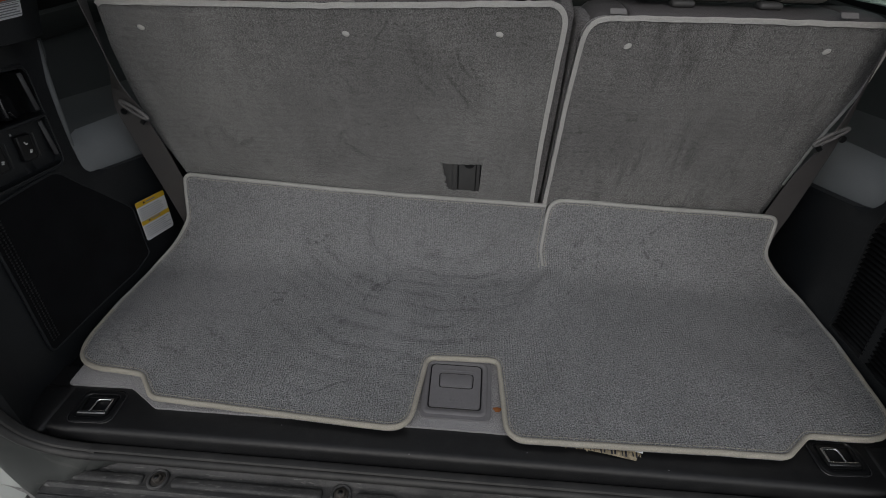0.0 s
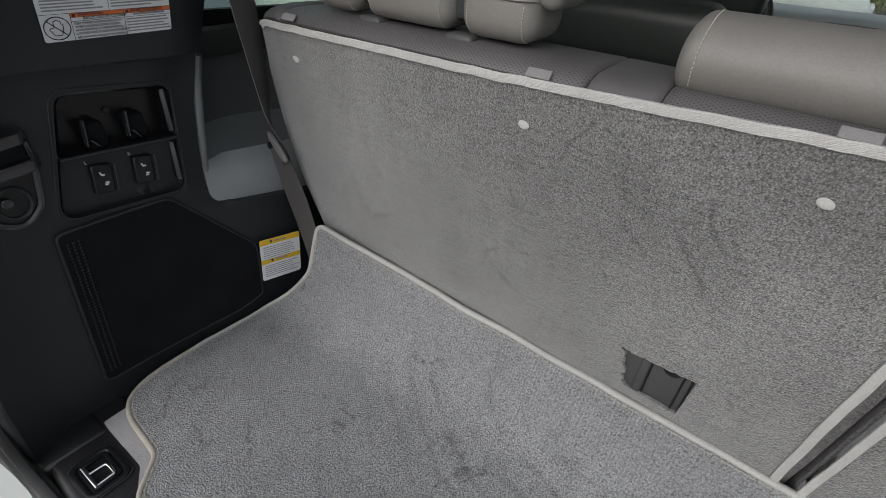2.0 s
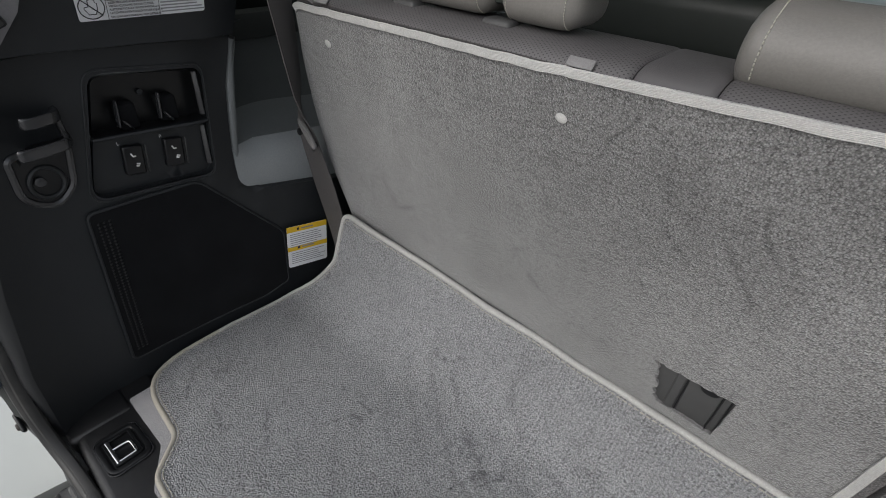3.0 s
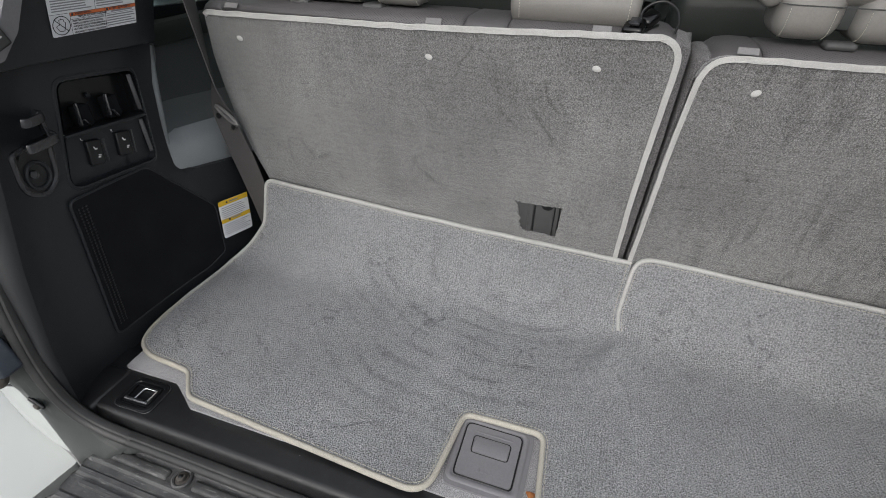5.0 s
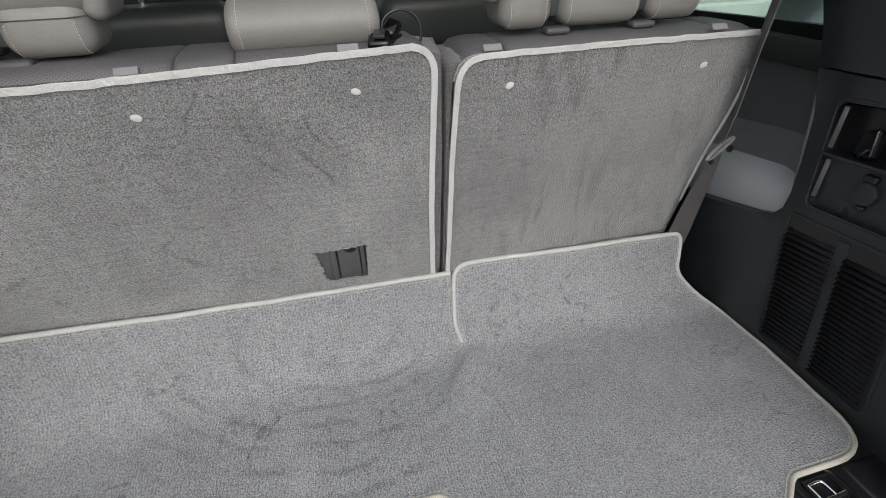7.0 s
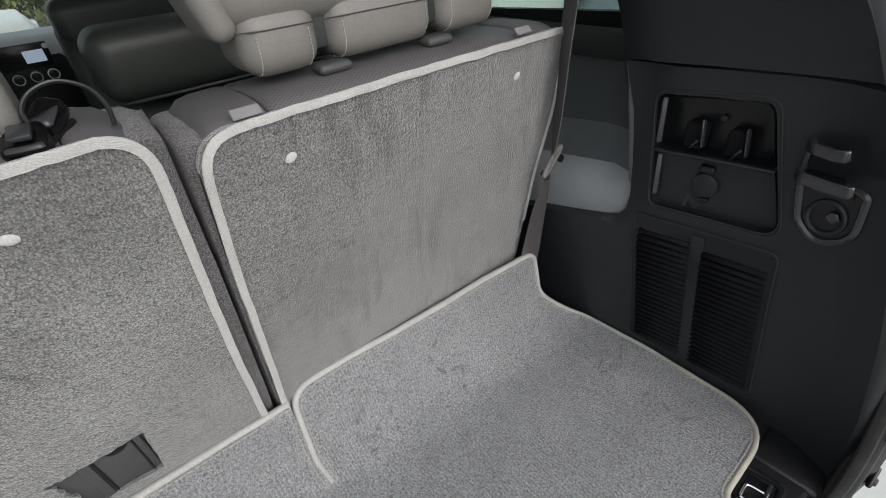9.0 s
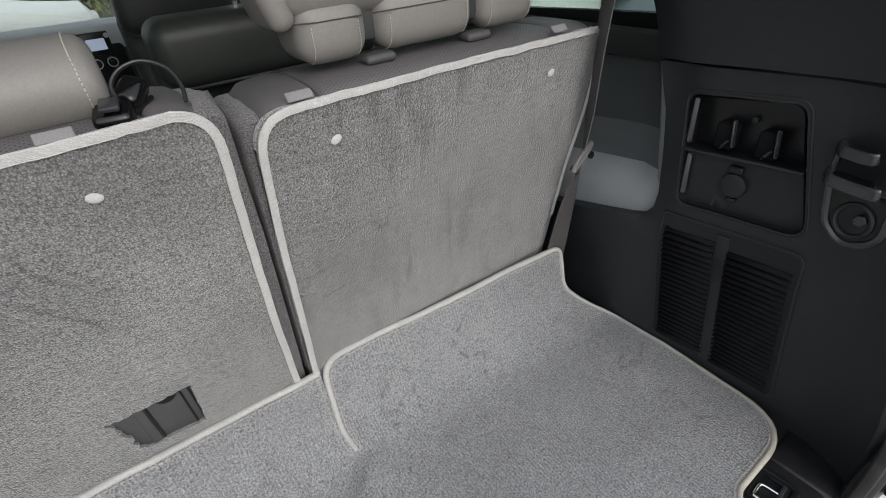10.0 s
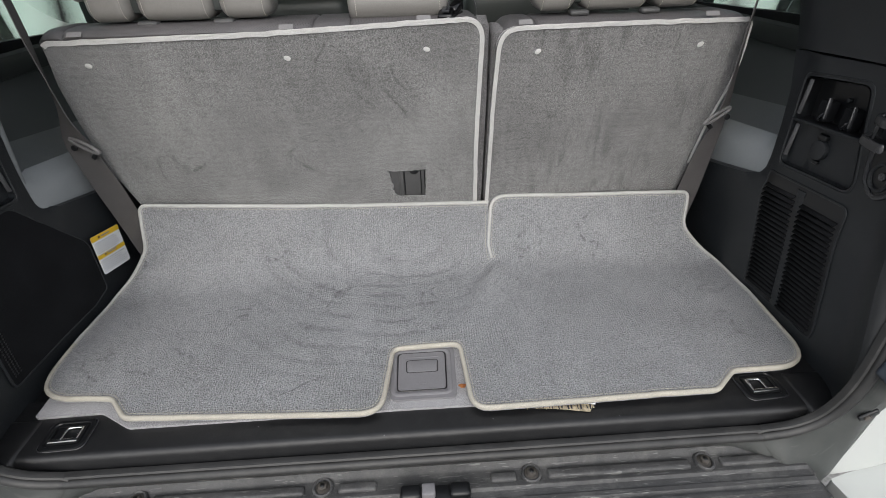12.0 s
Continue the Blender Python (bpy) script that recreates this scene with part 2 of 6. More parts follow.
TAPE_FLAP = material("clean_edge_tape", (0.50, 0.495, 0.475), 0.85, spec=0.2, var=0.08, var_scale=14, grain=0.15, grain_scale=600, bump=0.6, bump_scale=900)
TAB = material("fixing_tab_ribbon", (0.235, 0.23, 0.23), 0.8, spec=0.2, var=0.06, var_scale=20, grain=0.1, grain_scale=700, bump=0.4, bump_scale=900)
TAPE_CLEAN = material("woven_tape_white", (0.55, 0.545, 0.53), 0.85, spec=0.2, var=0.07, var_scale=20, grain=0.12, grain_scale=700, bump=0.6, bump_scale=900)
BLACK = material("black_trim_plastic", (0.0180, 0.0205, 0.0232), 0.40, spec=0.5, var=0.15, var_scale=4, grain=0.12, grain_scale=900, bump=0.35, bump_scale=1400, dust=0.05, dust_scale=30, dust_color=(0.12, 0.12, 0.12))
EDGE_TRIM = material("scuffed_black_edge_plastic", (0.024, 0.0255, 0.0275), 0.34, spec=0.6, var=0.15, var_scale=6, grain=0.12, grain_scale=900, bump=0.3, bump_scale=1300)
BLACK_FELT = material("black_panel_felt", (0.0125, 0.0130, 0.0145), 0.95, spec=0.1, var=0.2, var_scale=12, grain=0.3, grain_scale=800, bump=0.6, bump_scale=900)
BLACK_DEEP = material("black_smooth_plastic", (0.0085, 0.0090, 0.0100), 0.30, var=0.1)
EDGE_STRIP = material("satin_grey_strip", (0.05, 0.05, 0.052), 0.35, var=0.08)
SATIN = material("satin_black_plastic", (0.030, 0.031, 0.034), 0.22, spec=1.0, var=0.1, bump=0.15, bump_scale=700)
SILL = material("black_sill_plastic", (0.0100, 0.0102, 0.0112), 0.33, spec=0.62, var=0.15, grain=0.15, grain_scale=500, bump=0.4, bump_scale=1200, dust=0.06, dust_scale=40, dust_color=(0.2, 0.2, 0.19))
DUSTY_RUBBER = material("dusty_brown_rubber", (0.075, 0.066, 0.058), 0.6, var=0.3, var_scale=30, dust=0.3, dust_scale=40, dust_color=(0.24, 0.20, 0.15))
RUBBER = material("weather_rubber", (0.034, 0.034, 0.034), 0.40, var=0.2, dust=0.24, dust_scale=18, dust_color=(0.13, 0.125, 0.115))
JAMB = material("dusty_grey_jamb", (0.062, 0.067, 0.065), 0.42, var=0.18, var_scale=5, dust=0.5, dust_scale=11, dust_color=(0.125, 0.125, 0.118))
STEP = material("dusty_bumper_plastic", (0.064, 0.064, 0.065), 0.42, var=0.30, var_scale=9, grain=0.25, grain_scale=600, bump=0.6, bump_scale=700, dust=0.6, dust_scale=17, dust_color=(0.20, 0.198, 0.190))


def scratched(m, amount, scale, tone):
    """Fine pale scratches and rubbed flecks over a plastic."""
    N, L = m.node_tree.nodes, m.node_tree.links
    b = N["Principled BSDF"]
    src = b.inputs["Base Color"].links[0].from_socket
    tc = N.new("ShaderNodeTexCoord")
    total = None
    for turn, thin in ((18, 16.0), (-32, 11.0), (74, 13.0)):
        mp = N.new("ShaderNodeMapping")
        mp.inputs["Rotation"].default_value = (0, 0, radians(turn))
        mp.inputs["Scale"].default_value = (scale, scale * thin, scale)
        L.new(tc.outputs["Object"], mp.inputs["Vector"])
        t = N.new("ShaderNodeTexNoise")
        t.inputs["Scale"].default_value, t.inputs["Detail"].default_value = 1.0, 2.0
        t.inputs["Distortion"].default_value = 0.7
        L.new(mp.outputs[0], t.inputs["Vector"])
        r = N.new("ShaderNodeMapRange")
        for i, v in enumerate((0.665, 0.70, 0.0, amount)):
            r.inputs[i + 1].default_value = v
        L.new(t.outputs["Fac"], r.inputs[0])
        if total is None:
            total = r.outputs[0]
        else:
            mx_ = N.new("ShaderNodeMath")
            mx_.operation = "MAXIMUM"
            L.new(total, mx_.inputs[0])
            L.new(r.outputs[0], mx_.inputs[1])
            total = mx_.outputs[0]
    mx = N.new("ShaderNodeMix")
    mx.data_type = "RGBA"
    L.new(total, mx.inputs[0])
    L.new(src, mx.inputs[6])
    mx.inputs[7].default_value = (*tone, 1)
    L.new(mx.outputs[2], b.inputs["Base Color"])


scratched(STEP, 0.45, 27.0, (0.30, 0.30, 0.29))
scratched(JAMB, 0.16, 19.0, (0.18, 0.18, 0.17))
WHITE_PAINT = material("white_car_paint", (0.56, 0.58, 0.56), 0.22, var=0.04, var_scale=3, dust=0.1, dust_scale=6, dust_color=(0.5, 0.48, 0.43))
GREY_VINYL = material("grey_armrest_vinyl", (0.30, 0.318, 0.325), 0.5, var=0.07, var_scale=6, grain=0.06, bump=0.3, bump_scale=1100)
# the next two greys hold the shade of the armrest recess in their colour
ARM_SHADED = material("shaded_grey_vinyl", (0.190, 0.202, 0.206), 0.55, var=0.07, var_scale=6, grain=0.06, bump=0.3, bump_scale=1100)
ARM_DEEP_SHADE = material("deep_shaded_side_cloth", (0.120, 0.130, 0.130), 0.85, spec=0.2, var=0.08, var_scale=6, grain=0.15, grain_scale=700, bump=0.4, bump_scale=900)
GREY_GUIDE = material("dark_grey_belt_guide", (0.17, 0.165, 0.165), 0.45, var=0.08, bump=0.2, bump_scale=900)
LEATHER = material("warm_grey_leather", (0.205, 0.196, 0.183), 0.42, var=0.07, var_scale=10, grain=0.06, grain_scale=500, bump=0.35, bump_scale=850)
LEATHER_DARK = material("dark_leather", (0.036, 0.041, 0.038), 0.42, var=0.12, var_scale=7, bump=0.35, bump_scale=700)
SEAT_SHELL = material("dark_seat_shell", (0.038, 0.043, 0.041), 0.55, var=0.12, var_scale=7, bump=0.35, bump_scale=900)
PERF = perforated("perforated_grey_leather", (0.112, 0.106, 0.108))
CUSHION = material("grey_seat_leather", (0.105, 0.100, 0.102), 0.5, var=0.08, var_scale=12, bump=0.35, bump_scale=850)
THREAD = material("pale_stitching", (0.5, 0.48, 0.42), 0.8, var=0.1)
GREY_PLASTIC = material("grey_moulded_plastic", (0.21, 0.205, 0.215), 0.5, var=0.06, var_scale=12, grain=0.06, bump=0.3, bump_scale=1200)
GREY_PLASTIC_DARK = material("dark_grey_moulded_plastic", (0.068, 0.068, 0.068), 0.5, var=0.1, var_scale=20, bump=0.3, bump_scale=1000)
BELT = material("grey_belt_webbing", (0.100, 0.094, 0.093), 0.6, var=0.08, var_scale=15, grain=0.2, grain_scale=800, bump=0.6, bump_scale=1100)
CHROME = material("chrome", (0.92, 0.92, 0.93), 0.16, metal=1.0, var=0.03)
DULL_METAL = material("dirty_bolt_metal", (0.11, 0.10, 0.09), 0.6, metal=0.4, var=0.3, var_scale=90)
LABEL_WHITE = material("label_paper", (0.82, 0.83, 0.85), 0.45, var=0.03)
LABEL_YELLOW = material("label_yellow", (0.80, 0.52, 0.03), 0.45, var=0.03)
LABEL_ORANGE = material("label_orange", (0.75, 0.18, 0.05), 0.45, var=0.03)
INK = material("label_ink", (0.03, 0.03, 0.04), 0.5, var=0.0)
INK_GREY = material("label_small_print", (0.30, 0.30, 0.32), 0.5, var=0.05)
ICON = material("switch_legend_white", (0.75, 0.75, 0.74), 0.5, var=0.0)
PAPER = material("printed_card", (0.42, 0.36, 0.25), 0.6, var=0.3, var_scale=70, grain=0.2, grain_scale=200)
RUST = material("rust_stain", (0.42, 0.16, 0.05), 0.9, var=0.3, var_scale=120)
HEADLINER = material("pale_headliner", (0.42, 0.42, 0.40), 0.95, var=0.05, grain=0.08)
ASPHALT = material("pale_concrete", (0.30, 0.295, 0.285), 0.9, var=0.25, var_scale=0.7, grain=0.3, grain_scale=60, bump=0.6, bump_scale=70)
SIDING = material("pale_siding", (0.78, 0.80, 0.78), 0.6, var=0.05, var_scale=1.5, grain=0.04)
LAMP_GREY = material("lamp_housing", (0.060, 0.072, 0.092), 0.3, var=0.15, var_scale=30, dust=0.3, dust_scale=25, dust_color=(0.2, 0.19, 0.17))
AMBER = material("amber_lens", (0.65, 0.30, 0.03), 0.25, var=0.1)
SCREEN = material("display_grey", (0.35, 0.40, 0.45), 0.15, var=0.05)
SCREEN.node_tree.nodes["Principled BSDF"].inputs["Emission Color"].default_value = (0.55, 0.66, 0.85, 1)
SCREEN.node_tree.nodes["Principled BSDF"].inputs["Emission Strength"].default_value = 0.35
SILVER = material("silver_trim", (0.72, 0.74, 0.75), 0.35, metal=0.2, var=0.05)
DASH_GREY = material("pale_dash_plastic", (0.60, 0.62, 0.62), 0.6, var=0.08)
LEAF = material("foliage", (0.15, 0.17, 0.065), 0.8, var=0.4, var_scale=3)
BARK = material("bark", (0.09, 0.07, 0.05), 0.9, var=0.3, var_scale=8)
WINDOW_GLASS = glass_material("clear_window_glass", (0.93, 0.98, 0.96))
TINTED_GLASS = glass_material("tinted_window_glass", (0.66, 0.75, 0.71))
DARK_GLASS = material("dark_car_glass", (0.02, 0.025, 0.025), 0.08, var=0.0)

# ---------------------------------------------------------------- mesh helpers


def finish(name, bm, mat, parent=None, label="", angle=38):
    bmesh.ops.recalc_face_normals(bm, faces=bm.faces)
    lim = radians(angle)
    for e in bm.edges:
        e.smooth = not (len(e.link_faces) == 2 and e.calc_face_angle(0) > lim)
    me = bpy.data.meshes.new(name)
    bm.to_mesh(me)
    bm.free()
    me.polygons.foreach_set("use_smooth", [True] * len(me.polygons))
    me.materials.append(mat)
    ob = new(name, me)
    if parent is not None:
        ob.parent = parent
        ob.matrix_parent_inverse = parent.matrix_world.inverted() if parent.type == "EMPTY" else Matrix()
    return tagged(ob, label) if label else ob


def part(name, bm, mat, parent, label=""):
    return finish(name, bm, mat, parent, label)


def thing(name, label, category, group="", kind="", at=(0, 0, 0)):
    ob = new(name)
    ob.empty_display_size = 0.05
    ob.location = at
    ob.matrix_basis = Matrix.Translation(at)
    bpy.context.view_layer.update()
    return tagged(ob, label, category, group, kind)


def rbox(size, at=(0, 0, 0), bevel=0.004, seg=3, rot=None, bm=None):
    """A box with rounded edges."""
    bm = bm or bmesh.new()
    geo = bmesh.ops.create_cube(bm, size=1.0)["verts"]
    bmesh.ops.scale(bm, vec=size, verts=geo)
    if bevel > 0:
        edges = list({e for v in geo for e in v.link_edges})
        r = bmesh.ops.bevel(bm, geom=edges, offset=min(bevel, 0.49 * min(size)), offset_type="OFFSET", segments=seg, profile=0.5, affect="EDGES", clamp_overlap=True)
        geo = list({v for f in r["faces"] for v in f.verts} | {v for v in geo if v.is_valid})
    m = Matrix.Translation(at)
    if rot:
        m = m @ Euler([radians(a) for a in rot]).to_matrix().to_4x4()
    bmesh.ops.transform(bm, matrix=m, verts=geo)
    return bm


def tube(r, depth, at=(0, 0, 0), rot=(0, 0, 0), seg=24, bevel=0.0, bm=None, r2=None):
    bm = bm or bmesh.new()
    geo = bmesh.ops.create_cone(bm, cap_ends=True, segments=seg, radius1=r, radius2=r if r2 is None else r2, depth=depth)["verts"]
    if bevel:
        edges = [e for e in {e for v in geo for e in v.link_edges} if len(e.link_faces) == 2 and e.calc_face_angle(0) > 1.0]
        res = bmesh.ops.bevel(bm, geom=edges, offset=bevel, segments=2, profile=0.5, affect="EDGES", clamp_overlap=True)
        geo = list({v for f in res["faces"] for v in f.verts} | {v for v in geo if v.is_valid})
    m = Matrix.Translation(at) @ Euler([radians(a) for a in rot]).to_matrix().to_4x4()
    bmesh.ops.transform(bm, matrix=m, verts=geo)
    return bm


def ball(r, at=(0, 0, 0), scale=(1, 1, 1), bm=None, u=20, v=12):
    bm = bm or bmesh.new()
    geo = bmesh.ops.create_uvsphere(bm, u_segments=u, v_segments=v, radius=r)["verts"]
    bmesh.ops.transform(bm, matrix=Matrix.Translation(at) @ Matrix.Diagonal((*scale, 1)), verts=geo)
    return bm


def rounded(points, step=7):
    """A closed outline from corners (u, v, radius)."""
    out = []
    n = len(points)
    for i, (x, y, r) in enumerate(points):
        p, a, c = Vector((x, y)), Vector(points[i - 1][:2]), Vector(points[(i + 1) % n][:2])
        d1, d2 = (a - p), (c - p)
        if r <= 0:
            out.append(p)
            continue
        turn = d1.angle(d2)
        cut = min(r / math.tan(turn / 2), 0.49 * d1.length, 0.49 * d2.length)
        s, e = p + d1.normalized() * cut, p + d2.normalized() * cut
        for k in range(step + 1):
            f = k / step
            out.append(s.lerp(p, f).lerp(p.lerp(e, f), f))
    return out


def resample(pts, step, closed=True):
    out = []
    n = len(pts)
    for i in range(n if closed else n - 1):
        a, c = pts[i], pts[(i + 1) % n]
        k = max(1, int(math.ceil((c - a).length / step)))
        out += [a.lerp(c, j / k) for j in range(k)]
    if not closed:
        out.append(pts[-1])
    return out


def inside(p, poly):
    hit = False
    n = len(poly)
    for i in range(n):
        a, c = poly[i], poly[i - 1]
        if (a.y > p.y) != (c.y > p.y) and p.x < (c.x - a.x) * (p.y - a.y) / (c.y - a.y) + a.x:
            hit = not hit
    return hit


def sheet(outline, place, step, holes=(), depth=0.0, jitter=0.2):
    """A surface over a flat outline, carried into space by place(u, v); with depth, a slab below it."""
    loops = [outline, *holes]
    pts, edges = [], []
    for lp in loops:
        s = len(pts)
        pts += lp
        edges += [(s + i, s + (i + 1) % len(lp)) for i in range(len(lp))]
    us, vs = [p.x for p in outline], [p.y for p in outline]
    rnd = random.Random(5)
    arr = np.array([(p.x, p.y) for lp in loops for p in lp])
    u = min(us) + step / 2
    while u < max(us):
        v = min(vs) + step / 2
        while v < max(vs):
            p = Vector((u + rnd.uniform(-jitter, jitter) * step, v + rnd.uniform(-jitter, jitter) * step))
            if inside(p, outline) and not any(inside(p, h) for h in holes):
                if np.min((arr[:, 0] - p.x) ** 2 + (arr[:, 1] - p.y) ** 2) > (step * 0.45) ** 2:
                    pts.append(p)
            v += step
        u += step
    vv, _, ff = geometry.delaunay_2d_cdt(pts, edges, [], 0, 1e-6)[:3]
    bm = bmesh.new()
    vs3 = [bm.verts.new(place(p.x, p.y)) for p in vv]
    for f in ff:
        c = sum((vv[i] for i in f), Vector((0, 0))) / len(f)
        if inside(c, outline) and not any(inside(c, h) for h in holes):
            bm.faces.new([vs3[i] for i in f])
    bmesh.ops.delete(bm, geom=[v for v in bm.verts if not v.link_faces], context="VERTS")
    if depth:
        rim = [e for e in bm.edges if len(e.link_faces) == 1]
        ret = bmesh.ops.extrude_edge_only(bm, edges=rim)
        low = [g for g in ret["geom"] if isinstance(g, bmesh.types.BMVert)]
        d = depth if isinstance(depth, Vector) else Vector((0, 0, -depth))
        for v in low:
            v.co += d
    return bm


def sweep(path, section, normals, closed=False, caps=True, bm=None):
    """Carries a section [(side, up)] along a path; normals give up at each point."""
    bm = bm or bmesh.new()
    n = len(path)
    rings = []
    for i in range(n):
        a = path[i - 1] if (i > 0 or closed) else path[i]
        c = path[(i + 1) % n] if (i < n - 1 or closed) else path[i]
        t = (c - a).normalized()
        up = normals[i] if isinstance(normals, list) else normals
        up = (up - t * up.dot(t)).normalized()
        side = t.cross(up)
        rings.append([bm.verts.new(path[i] + side * s + up * h) for s, h in section])
    m = len(section)
    for i in range(n if closed else n - 1):
        r0, r1 = rings[i], rings[(i + 1) % n]
        for j in range(m):
            bm.faces.new((r0[j], r0[(j + 1) % m], r1[(j + 1) % m], r1[j]))
    if not closed and caps:
        bm.faces.new(rings[0])
        bm.faces.new(rings[-1][::-1])
    return bm


def oval(a, b, n=10, du=0.0, dv=0.0):
    return [(du + a * math.cos(2 * math.pi * k / n), dv + b * math.sin(2 * math.pi * k / n)) for k in range(n)]


def smooth_path(pts, per=10):
    """A smooth curve through points."""
    pts = [Vector(p) for p in pts]
    out = []
    for i in range(len(pts) - 1):
        p0, p1, p2, p3 = pts[max(i - 1, 0)], pts[i], pts[i + 1], pts[min(i + 2, len(pts) - 1)]
        for k in range(per):
            t = k / per
            out.append(0.5 * ((2 * p1) + (p2 - p0) * t + (2 * p0 - 5 * p1 + 4 * p2 - p3) * t * t + (3 * p1 - p0 - 3 * p2 + p3) * t ** 3))
    out.append(pts[-1])
    return out


def prism(ring, a, b, bevel=0.0, seg=3):
    """A solid between two like rings of points, a(p) and b(p)."""
    bm = bmesh.new()
    r0, r1 = [bm.verts.new(a(p)) for p in ring], [bm.verts.new(b(p)) for p in ring]
    n = len(ring)
    f0, f1 = bm.faces.new(r0), bm.faces.new(r1[::-1])
    for i in range(n):
        bm.faces.new((r0[i], r1[i], r1[(i + 1) % n], r0[(i + 1) % n]))
    if bevel:
        bmesh.ops.bevel(bm, geom=list(f0.edges) + list(f1.edges), offset=bevel, segments=seg, profile=0.5, affect="EDGES", clamp_overlap=True)
    return bm


def lettering(name, text, size, m, mat, parent, depth=0.0002):
    cu = bpy.data.curves.new(name, "FONT")
    cu.body, cu.size, cu.extrude, cu.align_x, cu.align_y = text, size, depth, "LEFT", "BOTTOM"
    tmp = bpy.data.objects.new(name, cu)
    scene.collection.objects.link(tmp)
    me = bpy.data.meshes.new_from_object(tmp.evaluated_get(bpy.context.evaluated_depsgraph_get()))
    bpy.data.objects.remove(tmp)
    bpy.data.curves.remove(cu)
    me.transform(m)
    me.materials.clear()
    me.materials.append(mat)
    ob = new(name, me)
    ob.parent = parent
    ob.matrix_parent_inverse = parent.matrix_world.inverted()
    return ob


def slab(name, x0, x1, y0, y1, z0, z1, mat, parent=None, bevel=0.003, label=""):
    return finish(name, rbox((x1 - x0, y1 - y0, z1 - z0), ((x0 + x1) / 2, (y0 + y1) / 2, (z0 + z1) / 2), bevel, 2), mat, parent, label)


# ---------------------------------------------------------------- the car's shell (setting)
XL, XR = -0.675, 0.682
RIM = [(0.79, -0.047), (0.92, -0.038), (1.05, -0.015), (1.18, 0.020), (1.27, 0.058), (1.36, 0.104), (1.60, 0.250), (1.90, 0.450)]


def rim_y(z):
    for (z0, y0), (z1, y1) in zip(RIM, RIM[1:]):
        if z <= z1:
            f = max(0.0, (z - z0) / (z1 - z0))
            return y0 + (y1 - y0) * f
    return RIM[-1][1]


def side_x(s, y, z):
    """The inner face of a side panel; it turns in a little towards the opening."""
    base = XL if s < 0 else XR
    f = min(1.0, max(0.0, (rim_y(z) + 0.075 - y) / 0.075))
    return base - s * 0.024 * f * f + s * 0.006 * math.sin(9 * y) + s * 0.012 * min(1.0, max(0.0, (y - 0.265) / 0.045)) * (z > 1.05) + s * (0.025 if s > 0 else 0.004) * min(1.0, max(0.0, (1.04 - z) / 0.18))


def on_side(s, lift=0.0):
    return lambda y, z: Vector((side_x(s, y, z) - s * lift, y, z))


POCKET = [(0.287, 1.252, 0.016), (0.157, 1.266, 0.02), (0.110, 1.114, 0.02), (0.268, 1.102, 0.016)]
SIDE_NAMES = {-1: "left", 1: "right"}


def flat_bead(pts, s, w, h, lift=0.0, closed=True):
    """A raised moulding along a line on a side panel."""
    path = [on_side(s, lift)(p.x, p.y) for p in pts]
    return sweep(path, oval(w, h, 8), Vector((-s, 0, 0)), closed=closed)


